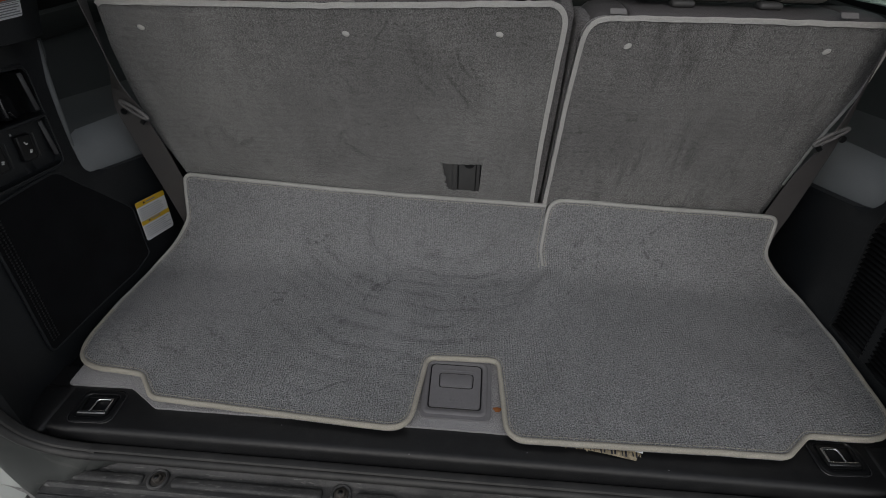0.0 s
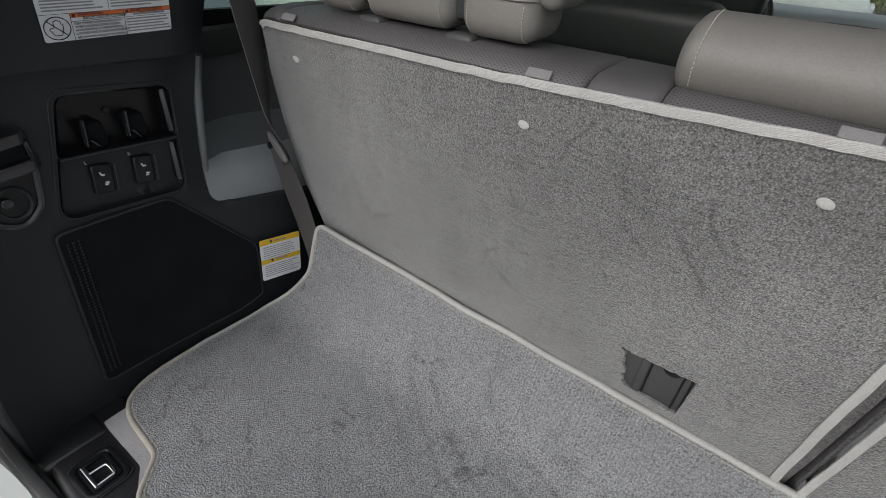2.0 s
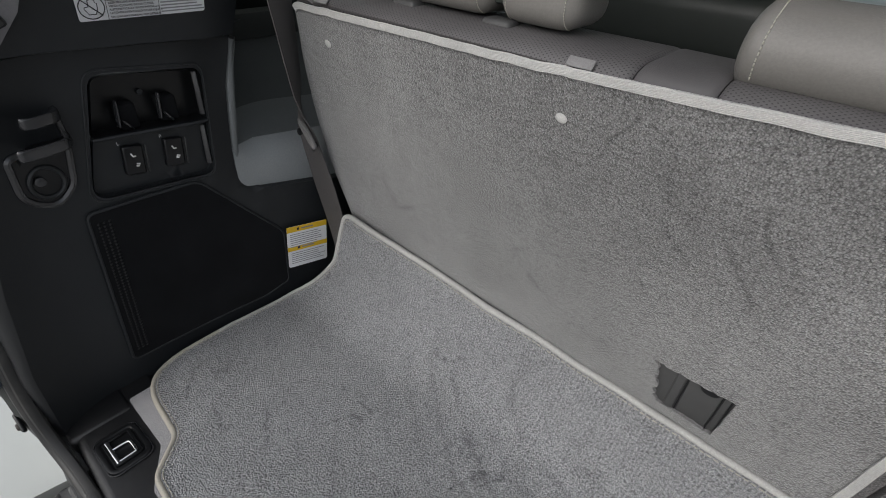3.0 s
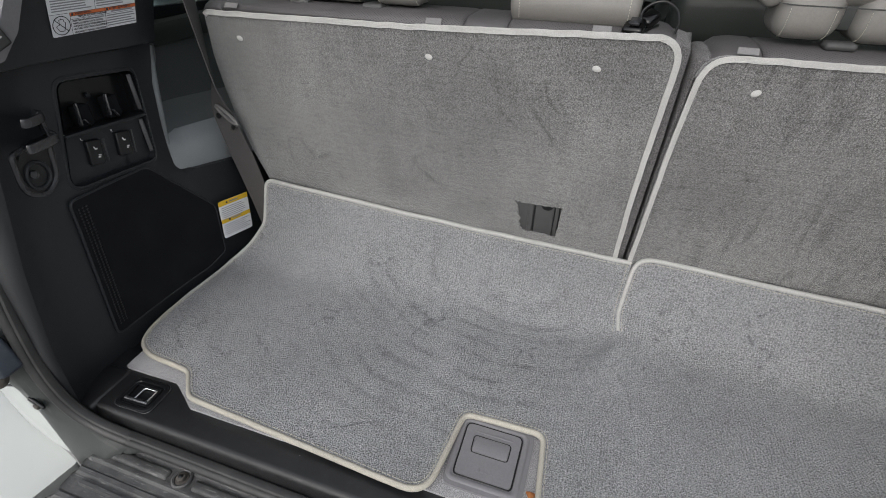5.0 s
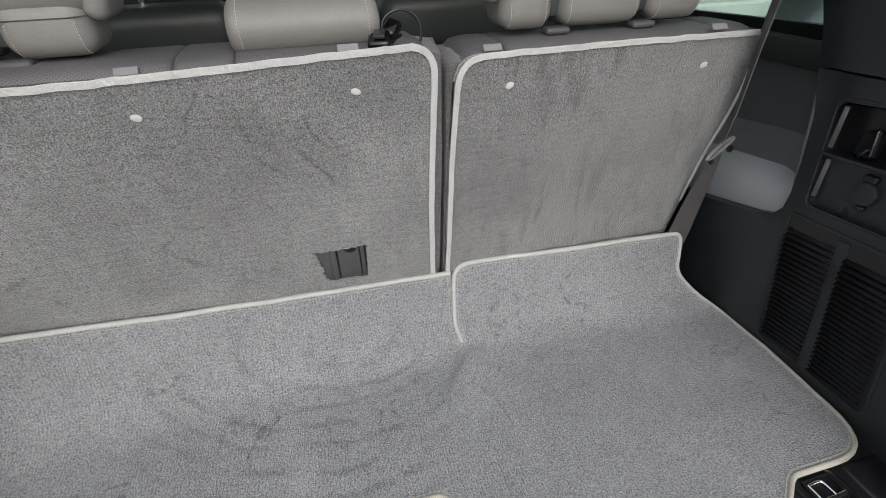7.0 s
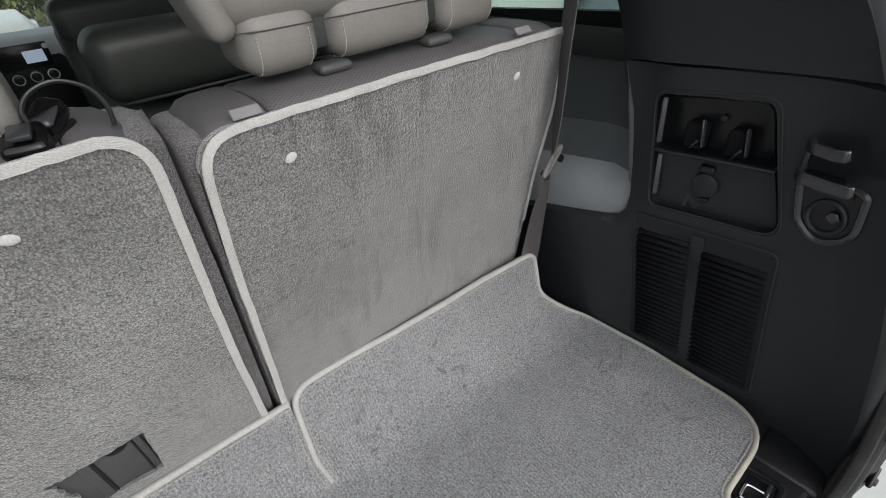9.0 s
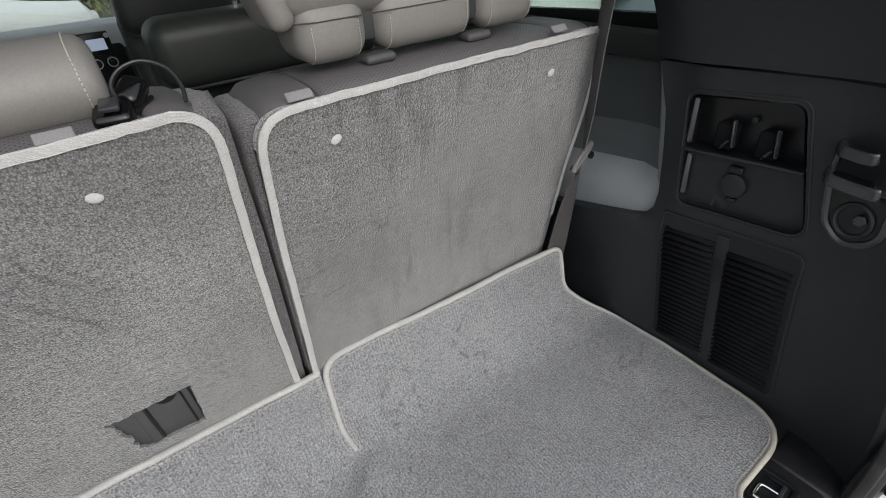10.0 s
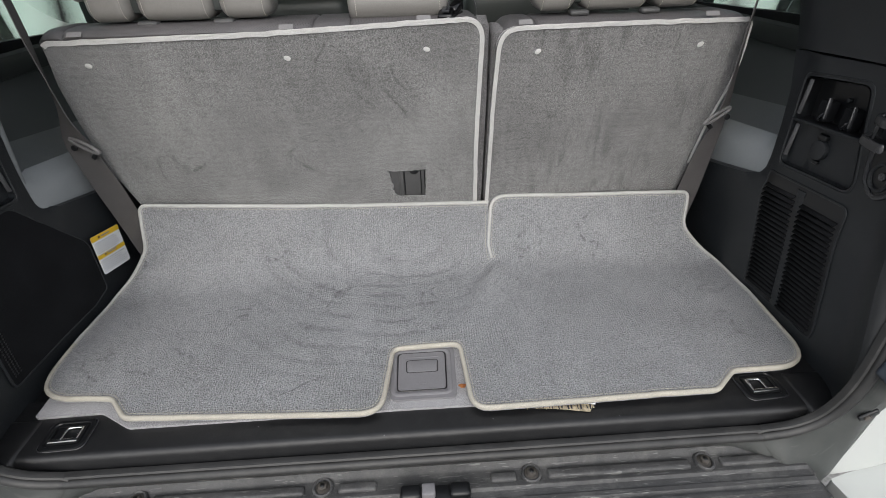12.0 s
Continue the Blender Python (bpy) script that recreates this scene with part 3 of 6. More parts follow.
for s in (-1, 1):
    lower = [Vector((rim_y(z), z)) for z in (0.79, 0.85, 0.92, 1.0, 1.05, 1.1, 1.18, 1.22, 1.27, 1.297)]
    fore = [Vector(p) for p in ((0.215, 1.290), (0.338, 1.283), (0.332, 1.262), (0.318, 1.22), (0.308, 1.15), (0.303, 1.10), (0.306, 1.075), (0.318, 1.058), (0.34, 1.050), (0.47, 1.022), (0.66, 0.985), (0.66, 0.79))]
    outline = resample(lower + fore, 0.02)
    hole = resample(rounded(POCKET), 0.012)
    bm = sheet(outline, on_side(s), 0.022, holes=[hole], depth=Vector((s * 0.02, 0, 0)))
    wall = finish("wall_" + SIDE_NAMES[s], bm, BLACK)
    tagged(wall, "grained black plastic cargo side trim beside the mat", "side trim", "", "structure")
    # the turned edge that faces the opening
    zs = [0.80 + 0.022 * k for k in range(51)]
    bm = bmesh.new()
    rows = []
    for z in zs:
        y0, x0 = rim_y(z), abs(side_x(s, rim_y(z), z))
        wide = 0.014 + 0.022 * min(1.0, max(0.0, (z - 0.95) / 0.3))
        row = []
        for k in range(7):
            a = k / 6 * math.pi / 2
            row.append(bm.verts.new((s * (x0 + wide * (1 - math.cos(a)) * 0.9 - 0.0), y0 - wide * math.sin(a), z - 0.25 * wide * math.sin(a))))
        rows.append(row)
    for r0, r1 in zip(rows, rows[1:]):
        for k in range(6):
            bm.faces.new((r0[k], r0[k + 1], r1[k + 1], r1[k]))
    edge = finish("trim_edge_" + SIDE_NAMES[s], bm, EDGE_TRIM)
    tagged(edge, "rounded black plastic trim edge along the rear opening", "trim", "", "structure")
    # upper pillar trim, with the seam under it
    up = [Vector((rim_y(z), z)) for z in (1.301, 1.33, 1.36, 1.42, 1.5, 1.6, 1.75, 1.9)] + [Vector(p) for p in ((0.56, 1.9), (0.46, 1.6), (0.388, 1.42), (0.357, 1.345), (0.338, 1.288), (0.215, 1.295))]
    px = -0.660 if s < 0 else 0.680

    def pillar_at(y, z, s=s, px=px):
        f = min(1.0, max(0.0, (rim_y(z) + 0.06 - y) / 0.06))
        fade = min(1.0, max(0.0, (0.345 + 0.45 * (z - 1.3) - y) / 0.05))
        return Vector((px - s * 0.010 * f * f - s * fade * (0.33 * min(0.12, max(0.0, z - 1.318)) + 0.10 * max(0.0, z - 1.438)) + s * 0.014 * (1 - fade), y, z))

    bm = sheet(resample(up, 0.03), pillar_at, 0.03, depth=Vector((s * 0.13, 0, 0)))
    tagged(finish("trim_pillar_" + SIDE_NAMES[s], bm, BLACK), "black plastic rear pillar trim above the side panel", "pillar trim", "", "structure")
    # window sill band and side windows
    wx = s * 0.80 + 0.01
    slab("trim_sill_" + SIDE_NAMES[s], min(wx, wx + s * 0.05), max(wx, wx + s * 0.05), 0.33, 3.1, 1.245, 1.290, SEAT_SHELL, bevel=0.012)
    tagged(bpy.data.objects["trim_sill_" + SIDE_NAMES[s]], "dark padded window sill trim", "sill trim", "", "structure")
    xo = wx + s * 0.055
    body = new("wall_body_" + SIDE_NAMES[s])
    tagged(body, "white painted car body side with window openings", "car body", "", "structure")
    a, b = sorted((xo, xo + s * 0.04))
    slab("lower_panel", a, b, 0.06, 3.6, 0.42, 1.275, WHITE_PAINT, body)
    slab("roof_rail", a - s * 0.05, b - s * 0.05, 0.35, 3.1, 1.74, 1.92, WHITE_PAINT, body)
    for y0, y1 in ((0.30, 0.42), (0.985, 1.10), (1.86, 1.98)):
        slab("pillar", a, b, y0, y1, 1.27, 1.76, BLACK_DEEP, body)
    # rounded front corner of the quarter window
    for y0, y1, nm in ((0.42, 0.985, 1), (1.10, 1.86, 2), (1.98, 2.95, 3)):
        g = rbox((0.004, y1 - y0, 0.49), ((a + b) / 2, (y0 + y1) / 2, 1.515), 0, 1)
        pane = finish("window_%s_%d" % (SIDE_NAMES[s], nm), g, TINTED_GLASS if nm < 3 else WINDOW_GLASS)
        pane.visible_shadow = False
        tagged(pane, "clear car side window glass", "window", "", "structure")
    gasket = rounded([(0.40, 1.303, 0.02), (0.965, 1.282, 0.05), (1.02, 1.40, 0.05), (1.02, 1.74, 0.05), (0.45, 1.74, 0.05)])
    gb = sweep([Vector((wx + s * 0.03, p.x, p.y)) for p in resample(gasket, 0.03)], [(-0.012, -0.008), (0.012, -0.008), (0.012, 0.008), (-0.012, 0.008)], Vector((-s, 0, 0)), closed=True)
    tagged(finish("trim_window_" + SIDE_NAMES[s], gb, BLACK_DEEP), "black rubber gasket round the quarter window", "window gasket", "", "structure")

roof = finish("ceiling", rbox((1.7, 3.0, 0.05), (0.0, 1.95, 1.93), 0.02, 2), HEADLINER)
tagged(roof, "pale fabric headliner under the car roof", "headliner", "", "structure")
flo = finish("floor", rbox((1.74, 3.3, 0.06), (0, 2.05, 0.47), 0.01, 2), BLACK_FELT)
tagged(flo, "black carpeted cabin floor ahead of the rear seats", "cabin floor", "", "structure")
slab("floor_cargo_base", -0.75, 0.75, 0.0, 0.62, 0.70, 0.792, BLACK_DEEP)
tagged(bpy.data.objects["floor_cargo_base"], "black base under the cargo deck", "floor base", "", "structure")

# windscreen and front of the cabin
ws = finish("window_front", rbox((1.5, 0.005, 1.02), (0, 3.45, 1.48), 0, 1, (38, 0, 0)), WINDOW_GLASS)
ws.visible_shadow = False
tagged(ws, "clear sloping windscreen glass", "windscreen", "", "structure")
bulk = slab("wall_front", -0.80, 0.80, 3.60, 3.67, 0.42, 1.0, BLACK_DEEP)
tagged(bulk, "dark bulkhead under the windscreen", "bulkhead", "", "structure")

# cargo deck of pale felt, with a notch-free front edge
deck_line = [(-0.660, 0.48, 0.0), (-0.646, 0.037, 0.006), (-0.535, 0.039, 0.02), (-0.476, 0.005, 0.02), (0.0, 0.007, 0.0), (0.50, 0.003, 0.02), (0.55, 0.04, 0.02), (0.67, 0.045, 0.01), (0.67, 0.48, 0.0)]
deck = finish("floor_cargo_deck", sheet(resample(rounded(deck_line), 0.012), lambda u, v: Vector((u, v + 0.0006 * noise.noise((u * 300, v * 300, 2)), 0.805 + 0.0006 * noise.noise((u * 40, v * 40, 0)))), 0.03, depth=0.012), DECK_PILE)
tagged(deck, "pale grey felt cargo floor deck under the mat", "cargo floor", "", "structure")

# sill plate and rear opening
prof = [(0.075, 0.79), (0.075, 0.7995), (0.0, 0.8), (-0.030, 0.800), (-0.0345, 0.7993), (-0.0380, 0.7972), (-0.0402, 0.7940), (-0.0412, 0.7900), (-0.0445, 0.766), (-0.0440, 0.758), (-0.040, 0.755), (-0.040, 0.745), (0.06, 0.745)]
bm = prism(prof, lambda p: Vector((-0.690 if p[0] > -0.02 else -0.636, p[0], p[1])), lambda p: Vector((0.710 if p[0] > -0.02 else 0.648, p[0], p[1])))
sill = tagged(finish("trim_sill_plate", bm, SILL, angle=30), "black plastic cargo sill scuff plate with a rounded lip", "sill plate", "", "structure")
ridge = prism([(-0.047, 0.772), (-0.0495, 0.771), (-0.0495, 0.766), (-0.047, 0.765)], lambda p: Vector((-0.60, p[0] + 0.001, p[1] - 0.004)), lambda p: Vector((0.62, p[0] + 0.001, p[1] - 0.004)))
part("ridge", ridge, SILL, sill)
for s in (-1, 1):
    part("end_block", rbox((0.075, 0.085, 0.060), (s * 0.6735 + 0.006, -0.006, 0.7725), 0.007, 3), SILL, sill)

STRIP = [(0.0, -0.055, 0.757), (0.50, -0.055, 0.758), (0.57, -0.057, 0.762), (0.62, -0.060, 0.778), (0.654, -0.063, 0.815), (0.674, -0.062, 0.88), (0.684, -0.052, 0.97), (0.690, -0.034, 1.07), (0.694, -0.008, 1.16), (0.695, 0.030, 1.255), (0.692, 0.072, 1.34), (0.680, 0.24, 1.62), (0.66, 0.43, 1.91)]


def rim_path(dx=0.0, dy=0.0, dz=0.0):
    half = smooth_path([Vector((x + 0.004, y, z)) for x, y, z in STRIP], 8)
    out = [Vector((-(p.x) + 0.006, p.y, p.z)) for p in half[::-1]] + half[1:]
    res = []
    for i, p in enumerate(out):
        a, c = out[max(i - 1, 0)], out[min(i + 1, len(out) - 1)]
        t = (c - a).normalized()
        o = t.cross(Vector((0, -1, 0))).normalized()
        if o.dot(Vector((p.x, 0, p.z - 1.4))) < 0:
            o = -o
        res.append(p + o * dx + Vector((0, dy, dz)))
    return res


mid = rim_path()
seal = thing("weather_seal", "black rubber weather seal round the rear opening", "door seal", "", "structure", (0, -0.055, 0.757))
part("bulb", sweep(mid, oval(0.0085, 0.0095, 12), Vector((0, -1, 0))), RUBBER, seal)
part("lip", sweep(rim_path(-0.013, 0.004), oval(0.004, 0.007, 8), Vector((0, -1, 0))), RUBBER, seal)
part("channel", sweep(rim_path(0.012, 0.010), oval(0.004, 0.006, 8), Vector((0, -1, 0))), RUBBER, seal)

# painted jamb outside the seal
bm = bmesh.new()
bands = [rim_path(0.010, 0.014), rim_path(0.019, -0.006), rim_path(0.026, -0.017), rim_path(0.045, -0.030), rim_path(0.055, -0.036), rim_path(0.062, -0.030), rim_path(0.072, 0.02)]
floor_bands = [rim_path(0.006, 0.010), rim_path(0.014, 0.006), rim_path(0.022, 0.010), rim_path(0.034, 0.013), rim_path(0.044, 0.016), rim_path(0.050, 0.022), rim_path(0.060, 0.04)]
bands = [[q.lerp(p, min(1.0, max(0.0, (p0.z - 0.768) / 0.07))) for p, q, p0 in zip(b_, f_, mid)] for b_, f_ in zip(bands, floor_bands)]
# the lower corners widen to the white bumper corner
WIDE = [(0.0, (0.606, -0.078, 0.7035)), (0.22, (0.690, -0.084, 0.672)), (0.42, (0.706, -0.079, 0.688)), (0.75, (0.712, -0.076, 0.785)), (1.0, (0.717, -0.075, 0.868))]


def corner_edge(f):
    for (f0, p0), (f1, p1) in zip(WIDE, WIDE[1:]):
        if f <= f1:
            return Vector(p0).lerp(Vector(p1), (f - f0) / (f1 - f0))
    return Vector(WIDE[-1][1])


for k, p in enumerate(mid):
    reach = min(1.0, max(0.0, (abs(p.x) - 0.52) / 0.07)) * min(1.0, max(0.0, (0.93 - p.z) / 0.06))
    if reach:
        e_ = corner_edge(min(1.0, max(0.0, (p.z - 0.760) / 0.13)))
        e_.x *= -1 if p.x < 0 else 1
        for j, g in ((3, 0.30), (4, 0.62), (5, 0.95), (6, 1.0)):
            goal = bands[2][k].lerp(e_, g)
            goal.z -= 0.02 * (j == 6)
            bands[j][k] = bands[j][k].lerp(goal, reach)
rows = [[bm.verts.new(p) for p in b_] for b_ in bands]
for r0, r1 in zip(rows, rows[1:]):
    for k in range(len(r0) - 1):
        bm.faces.new((r0[k], r0[k + 1], r1[k + 1], r1[k]))
tagged(finish("trim_jamb", bm, JAMB, angle=60), "dusty dark grey painted door jamb round the rear opening", "door jamb", "", "structure")

# bumper step pad
bp_ = [(-0.030, 0.60), (-0.030, 0.712), (-0.040, 0.7115), (-0.046, 0.702), (-0.050, 0.700), (-0.070, 0.699), (-0.074, 0.7015), (-0.079, 0.7015), (-0.083, 0.6965), (-0.094, 0.696), (-0.097, 0.700), (-0.104, 0.700), (-0.108, 0.695), (-0.135, 0.693), (-0.139, 0.697), (-0.146, 0.697), (-0.150, 0.692), (-0.20, 0.688), (-0.225, 0.675), (-0.235, 0.64), (-0.235, 0.48), (-0.03, 0.48)]
bumper = thing("trim_bumper", "scuffed dusty black plastic rear bumper step pad", "bumper", "", "structure", (0, -0.1, 0.48))
bm = prism(bp_, lambda p: Vector((-0.652 if p[0] > -0.152 else -0.70, p[0], p[1])), lambda p: Vector((0.656 if p[0] > -0.152 else 0.70, p[0], p[1])), 0.005)
part("step_pad", bm, STEP, bumper)
for x in (-0.47, -0.165, 0.185, 0.484):
    bm = sweep([Vector((x + 0.0145 * math.cos(a_), -0.060 + 0.0145 * math.sin(a_), 0.7015)) for a_ in [k * math.pi / 14 for k in range(28)]], oval(0.003, 0.0042, 8), Vector((0, 0, 1)), closed=True)
    bb = part("bolt_seat", bm, STEP, bumper)
    part("washer", tube(0.0115, 0.003, (x, -0.060, 0.7015), seg=24, bevel=0.0008), DULL_METAL, bb)
    part("bolt", tube(0.0078, 0.009, (x, -0.060, 0.7055), seg=6, bevel=0.0015), DULL_METAL, bb, "dirty hexagon bolt")
    part("socket", tube(0.0042, 0.0006, (x, -0.060, 0.7102), seg=6), BLACK_DEEP, bb)
for x0, x1 in ((-0.628, -0.34), (0.30, 0.634), (-0.28, 0.24)):
    part("rib", prism([(-0.1115, 0.690), (-0.1145, 0.7005), (-0.1195, 0.7005), (-0.1225, 0.690)], lambda p, x0=x0: Vector((x0, p[0], p[1])), lambda p, x1=x1: Vector((x1, p[0], p[1])), 0.001), STEP, bumper)

for x0, x1 in ((-0.630, -0.495), (-0.445, -0.195), (-0.140, -0.075), (0.115, 0.160), (0.212, 0.458), (0.510, 0.640)):
    part("bolt_rib", rbox((x1 - x0, 0.017, 0.012), ((x0 + x1) / 2, -0.0625, 0.7000), 0.0052, 4), STEP, bumper)
for s in (-1, 1):
    part("pad_end", rbox((0.062, 0.085, 0.05), (s * 0.666 + 0.004, -0.117, 0.6280), 0.010, 4), STEP, bumper)

lock = thing("lock_striker", "black tailgate lock striker with pale catch on the bumper", "lock striker", at=(0.02, -0.083, 0.70))
part("base", rbox((0.11, 0.03, 0.014), (0.02, -0.088, 0.705), 0.004), BLACK_DEEP, lock)
for dx in (-0.038, 0.042):
    part("horn", rbox((0.034, 0.024, 0.022), (0.02 + dx, -0.087, 0.712), 0.006), BLACK_DEEP, lock)
part("catch", rbox((0.022, 0.02, 0.020), (0.011, -0.086, 0.714), 0.003), GREY_PLASTIC, lock, "pale grey catch")

# white corners, rear lamps and jamb bolts
for s in (-1, 1):
    ln = [(0.706, -0.082, 0.006), (0.746, -0.0725, 0.0), (0.90, -0.046, 0.0), (1.02, -0.010, 0.02), (1.04, -0.20, 0.05), (0.90, -0.27, 0.05), (0.742, -0.27, 0.01), (0.714, -0.13, 0.0)]

    def corner_at(u, v, s=s):
        return Vector((s * u + 0.004, v, 0.656 - 0.25 * max(0.0, u - 0.78) ** 2 - 0.5 * max(0.0, -0.14 - v) ** 2))

    quarter = thing("rear_quarter", "glossy white painted rear corner of the car body", "car body", "", "structure", (s * 0.8, -0.1, 0.5))
    bm = sheet(resample(rounded(ln), 0.010), corner_at, 0.025, depth=Vector((0, 0, -0.17)))
    part("bumper_corner", bm, WHITE_PAINT, quarter)
    qn = [(0.707, 0.657, 0.0), (0.713, 0.76, 0.0), (0.717, 0.90, 0.0), (0.722, 1.30, 0.0), (0.98, 1.30, 0.0), (1.0, 0.657, 0.0)]
    bm = sheet(resample([Vector(p[:2]) for p in qn], 0.03), lambda u, v, s=s: Vector((s * u + 0.004, -0.074 + 0.06 * (u - 0.714) + 0.5 * (u - 0.714) ** 2 + 0.35 * max(0.0, v - 1.0), v)), 0.03, depth=Vector((0, 0.02, 0)))
    part("body_corner", bm, WHITE_PAINT, quarter)
    part("panel_gap", sweep([Vector((s * u + 0.004, -0.0745 + 0.06 * (u - 0.714) + 0.5 * (u - 0.714) ** 2, 0.858 - 0.5 * (u - 0.714))) for u in (0.714, 0.78, 0.85, 0.92, 0.98)], oval(0.002, 0.003, 6), Vector((0, -1, 0))), BLACK_DEEP, quarter)
    lamp = thing("rear_lamp", "dusty grey-blue rear lamp with amber bulb on the body corner", "rear lamp", "rear lamps", at=(s * 0.70, -0.09, 0.885))
    cx = s * 0.703
    part("housing", rbox((0.050, 0.036, 0.062), (cx, -0.082, 0.936), 0.008, 3, (0, s * 12, 0)), LAMP_GREY, lamp)
    part("bump_stop", ball(0.025, (cx + s * 0.008, -0.092, 0.974), (1.25, 0.9, 0.75)), DUSTY_RUBBER, lamp, "dusty rubber bump stop")
    part("bump_stop", ball(0.018, (cx - s * 0.008, -0.098, 0.908), (1.15, 0.8, 0.9)), DUSTY_RUBBER, lamp, "dusty rubber bump stop")
    part("bulb", ball(0.008, (cx + s * 0.014, -0.100, 0.945), (1.1, 0.6, 0.8)), AMBER, lamp, "amber bulb")
    for k in (0, 1):
        hx = cx - s * (0.020 - 0.026 * k)
        for dx in (-0.004, 0.004):
            part("mark", rbox((0.002, 0.002, 0.018), (hx + dx, -0.1012, 0.935 - 0.012 * k), 0.0005, 1), INK, lamp)
        part("mark", rbox((0.008, 0.002, 0.002), (hx, -0.1012, 0.935 - 0.012 * k), 0.0005, 1), INK, lamp)
    jb = thing("jamb_bolt", "dirty bolt with a black plastic clip in the door jamb", "bolt", "jamb bolts", at=(s * 0.688 + 0.004, -0.082, 0.830))
    part("clip", rbox((0.030, 0.006, 0.013), (s * 0.690 + 0.004, -0.0805, 0.832), 0.004, 3, (0, s * -38, 0)), BLACK_DEEP, jb)
    part("head", tube(0.0060, 0.007, (s * 0.687 + 0.004, -0.0830, 0.829), (90, 0, 0), 6, 0.0015), DULL_METAL, jb)

ground = finish("ground", sheet([Vector(p) for p in ((-150, -150), (150, -150), (150, 150), (-150, 150))], lambda u, v: Vector((u, v, 0.0)), 25, depth=0.05), ASPHALT)
tagged(ground, "grey asphalt parking ground round the car", "ground", "", "structure")



# ---------------------------------------------------------------- side panel fittings


def quad_inset(q, d):
    c = sum((Vector(p[:2]) for p in q), Vector((0, 0))) / len(q)
    return [((Vector(p[:2]) - c) * (1 - d / (Vector(p[:2]) - c).length) + c).to_tuple() + (p[2],) for p in q]


def frame_box(s, quad, depth, back_lift=0.0):
    """An open box behind a panel opening: side walls and back."""
    pts = resample(rounded(quad), 0.01)
    bm = bmesh.new()
    r0 = [bm.verts.new(on_side(s)(p.x, p.y)) for p in pts]
    r1 = [bm.verts.new(on_side(s, -depth)(p.x, p.y)) for p in pts]
    n = len(pts)
    for i in range(n):
        bm.faces.new((r0[i], r0[(i + 1) % n], r1[(i + 1) % n], r1[i]))
    bm.faces.new(r1)
    return bm


def side_rbox(s, y, z, wy, wz, thick, lift, bevel=0.003, tilt=0.0):
    """A small block on a side panel; lift is its outer face above the panel."""
    return rbox((thick, wy, wz), (side_x(s, y, z) - s * (lift - thick / 2), y, z), bevel, 3, (tilt, 0, 0))


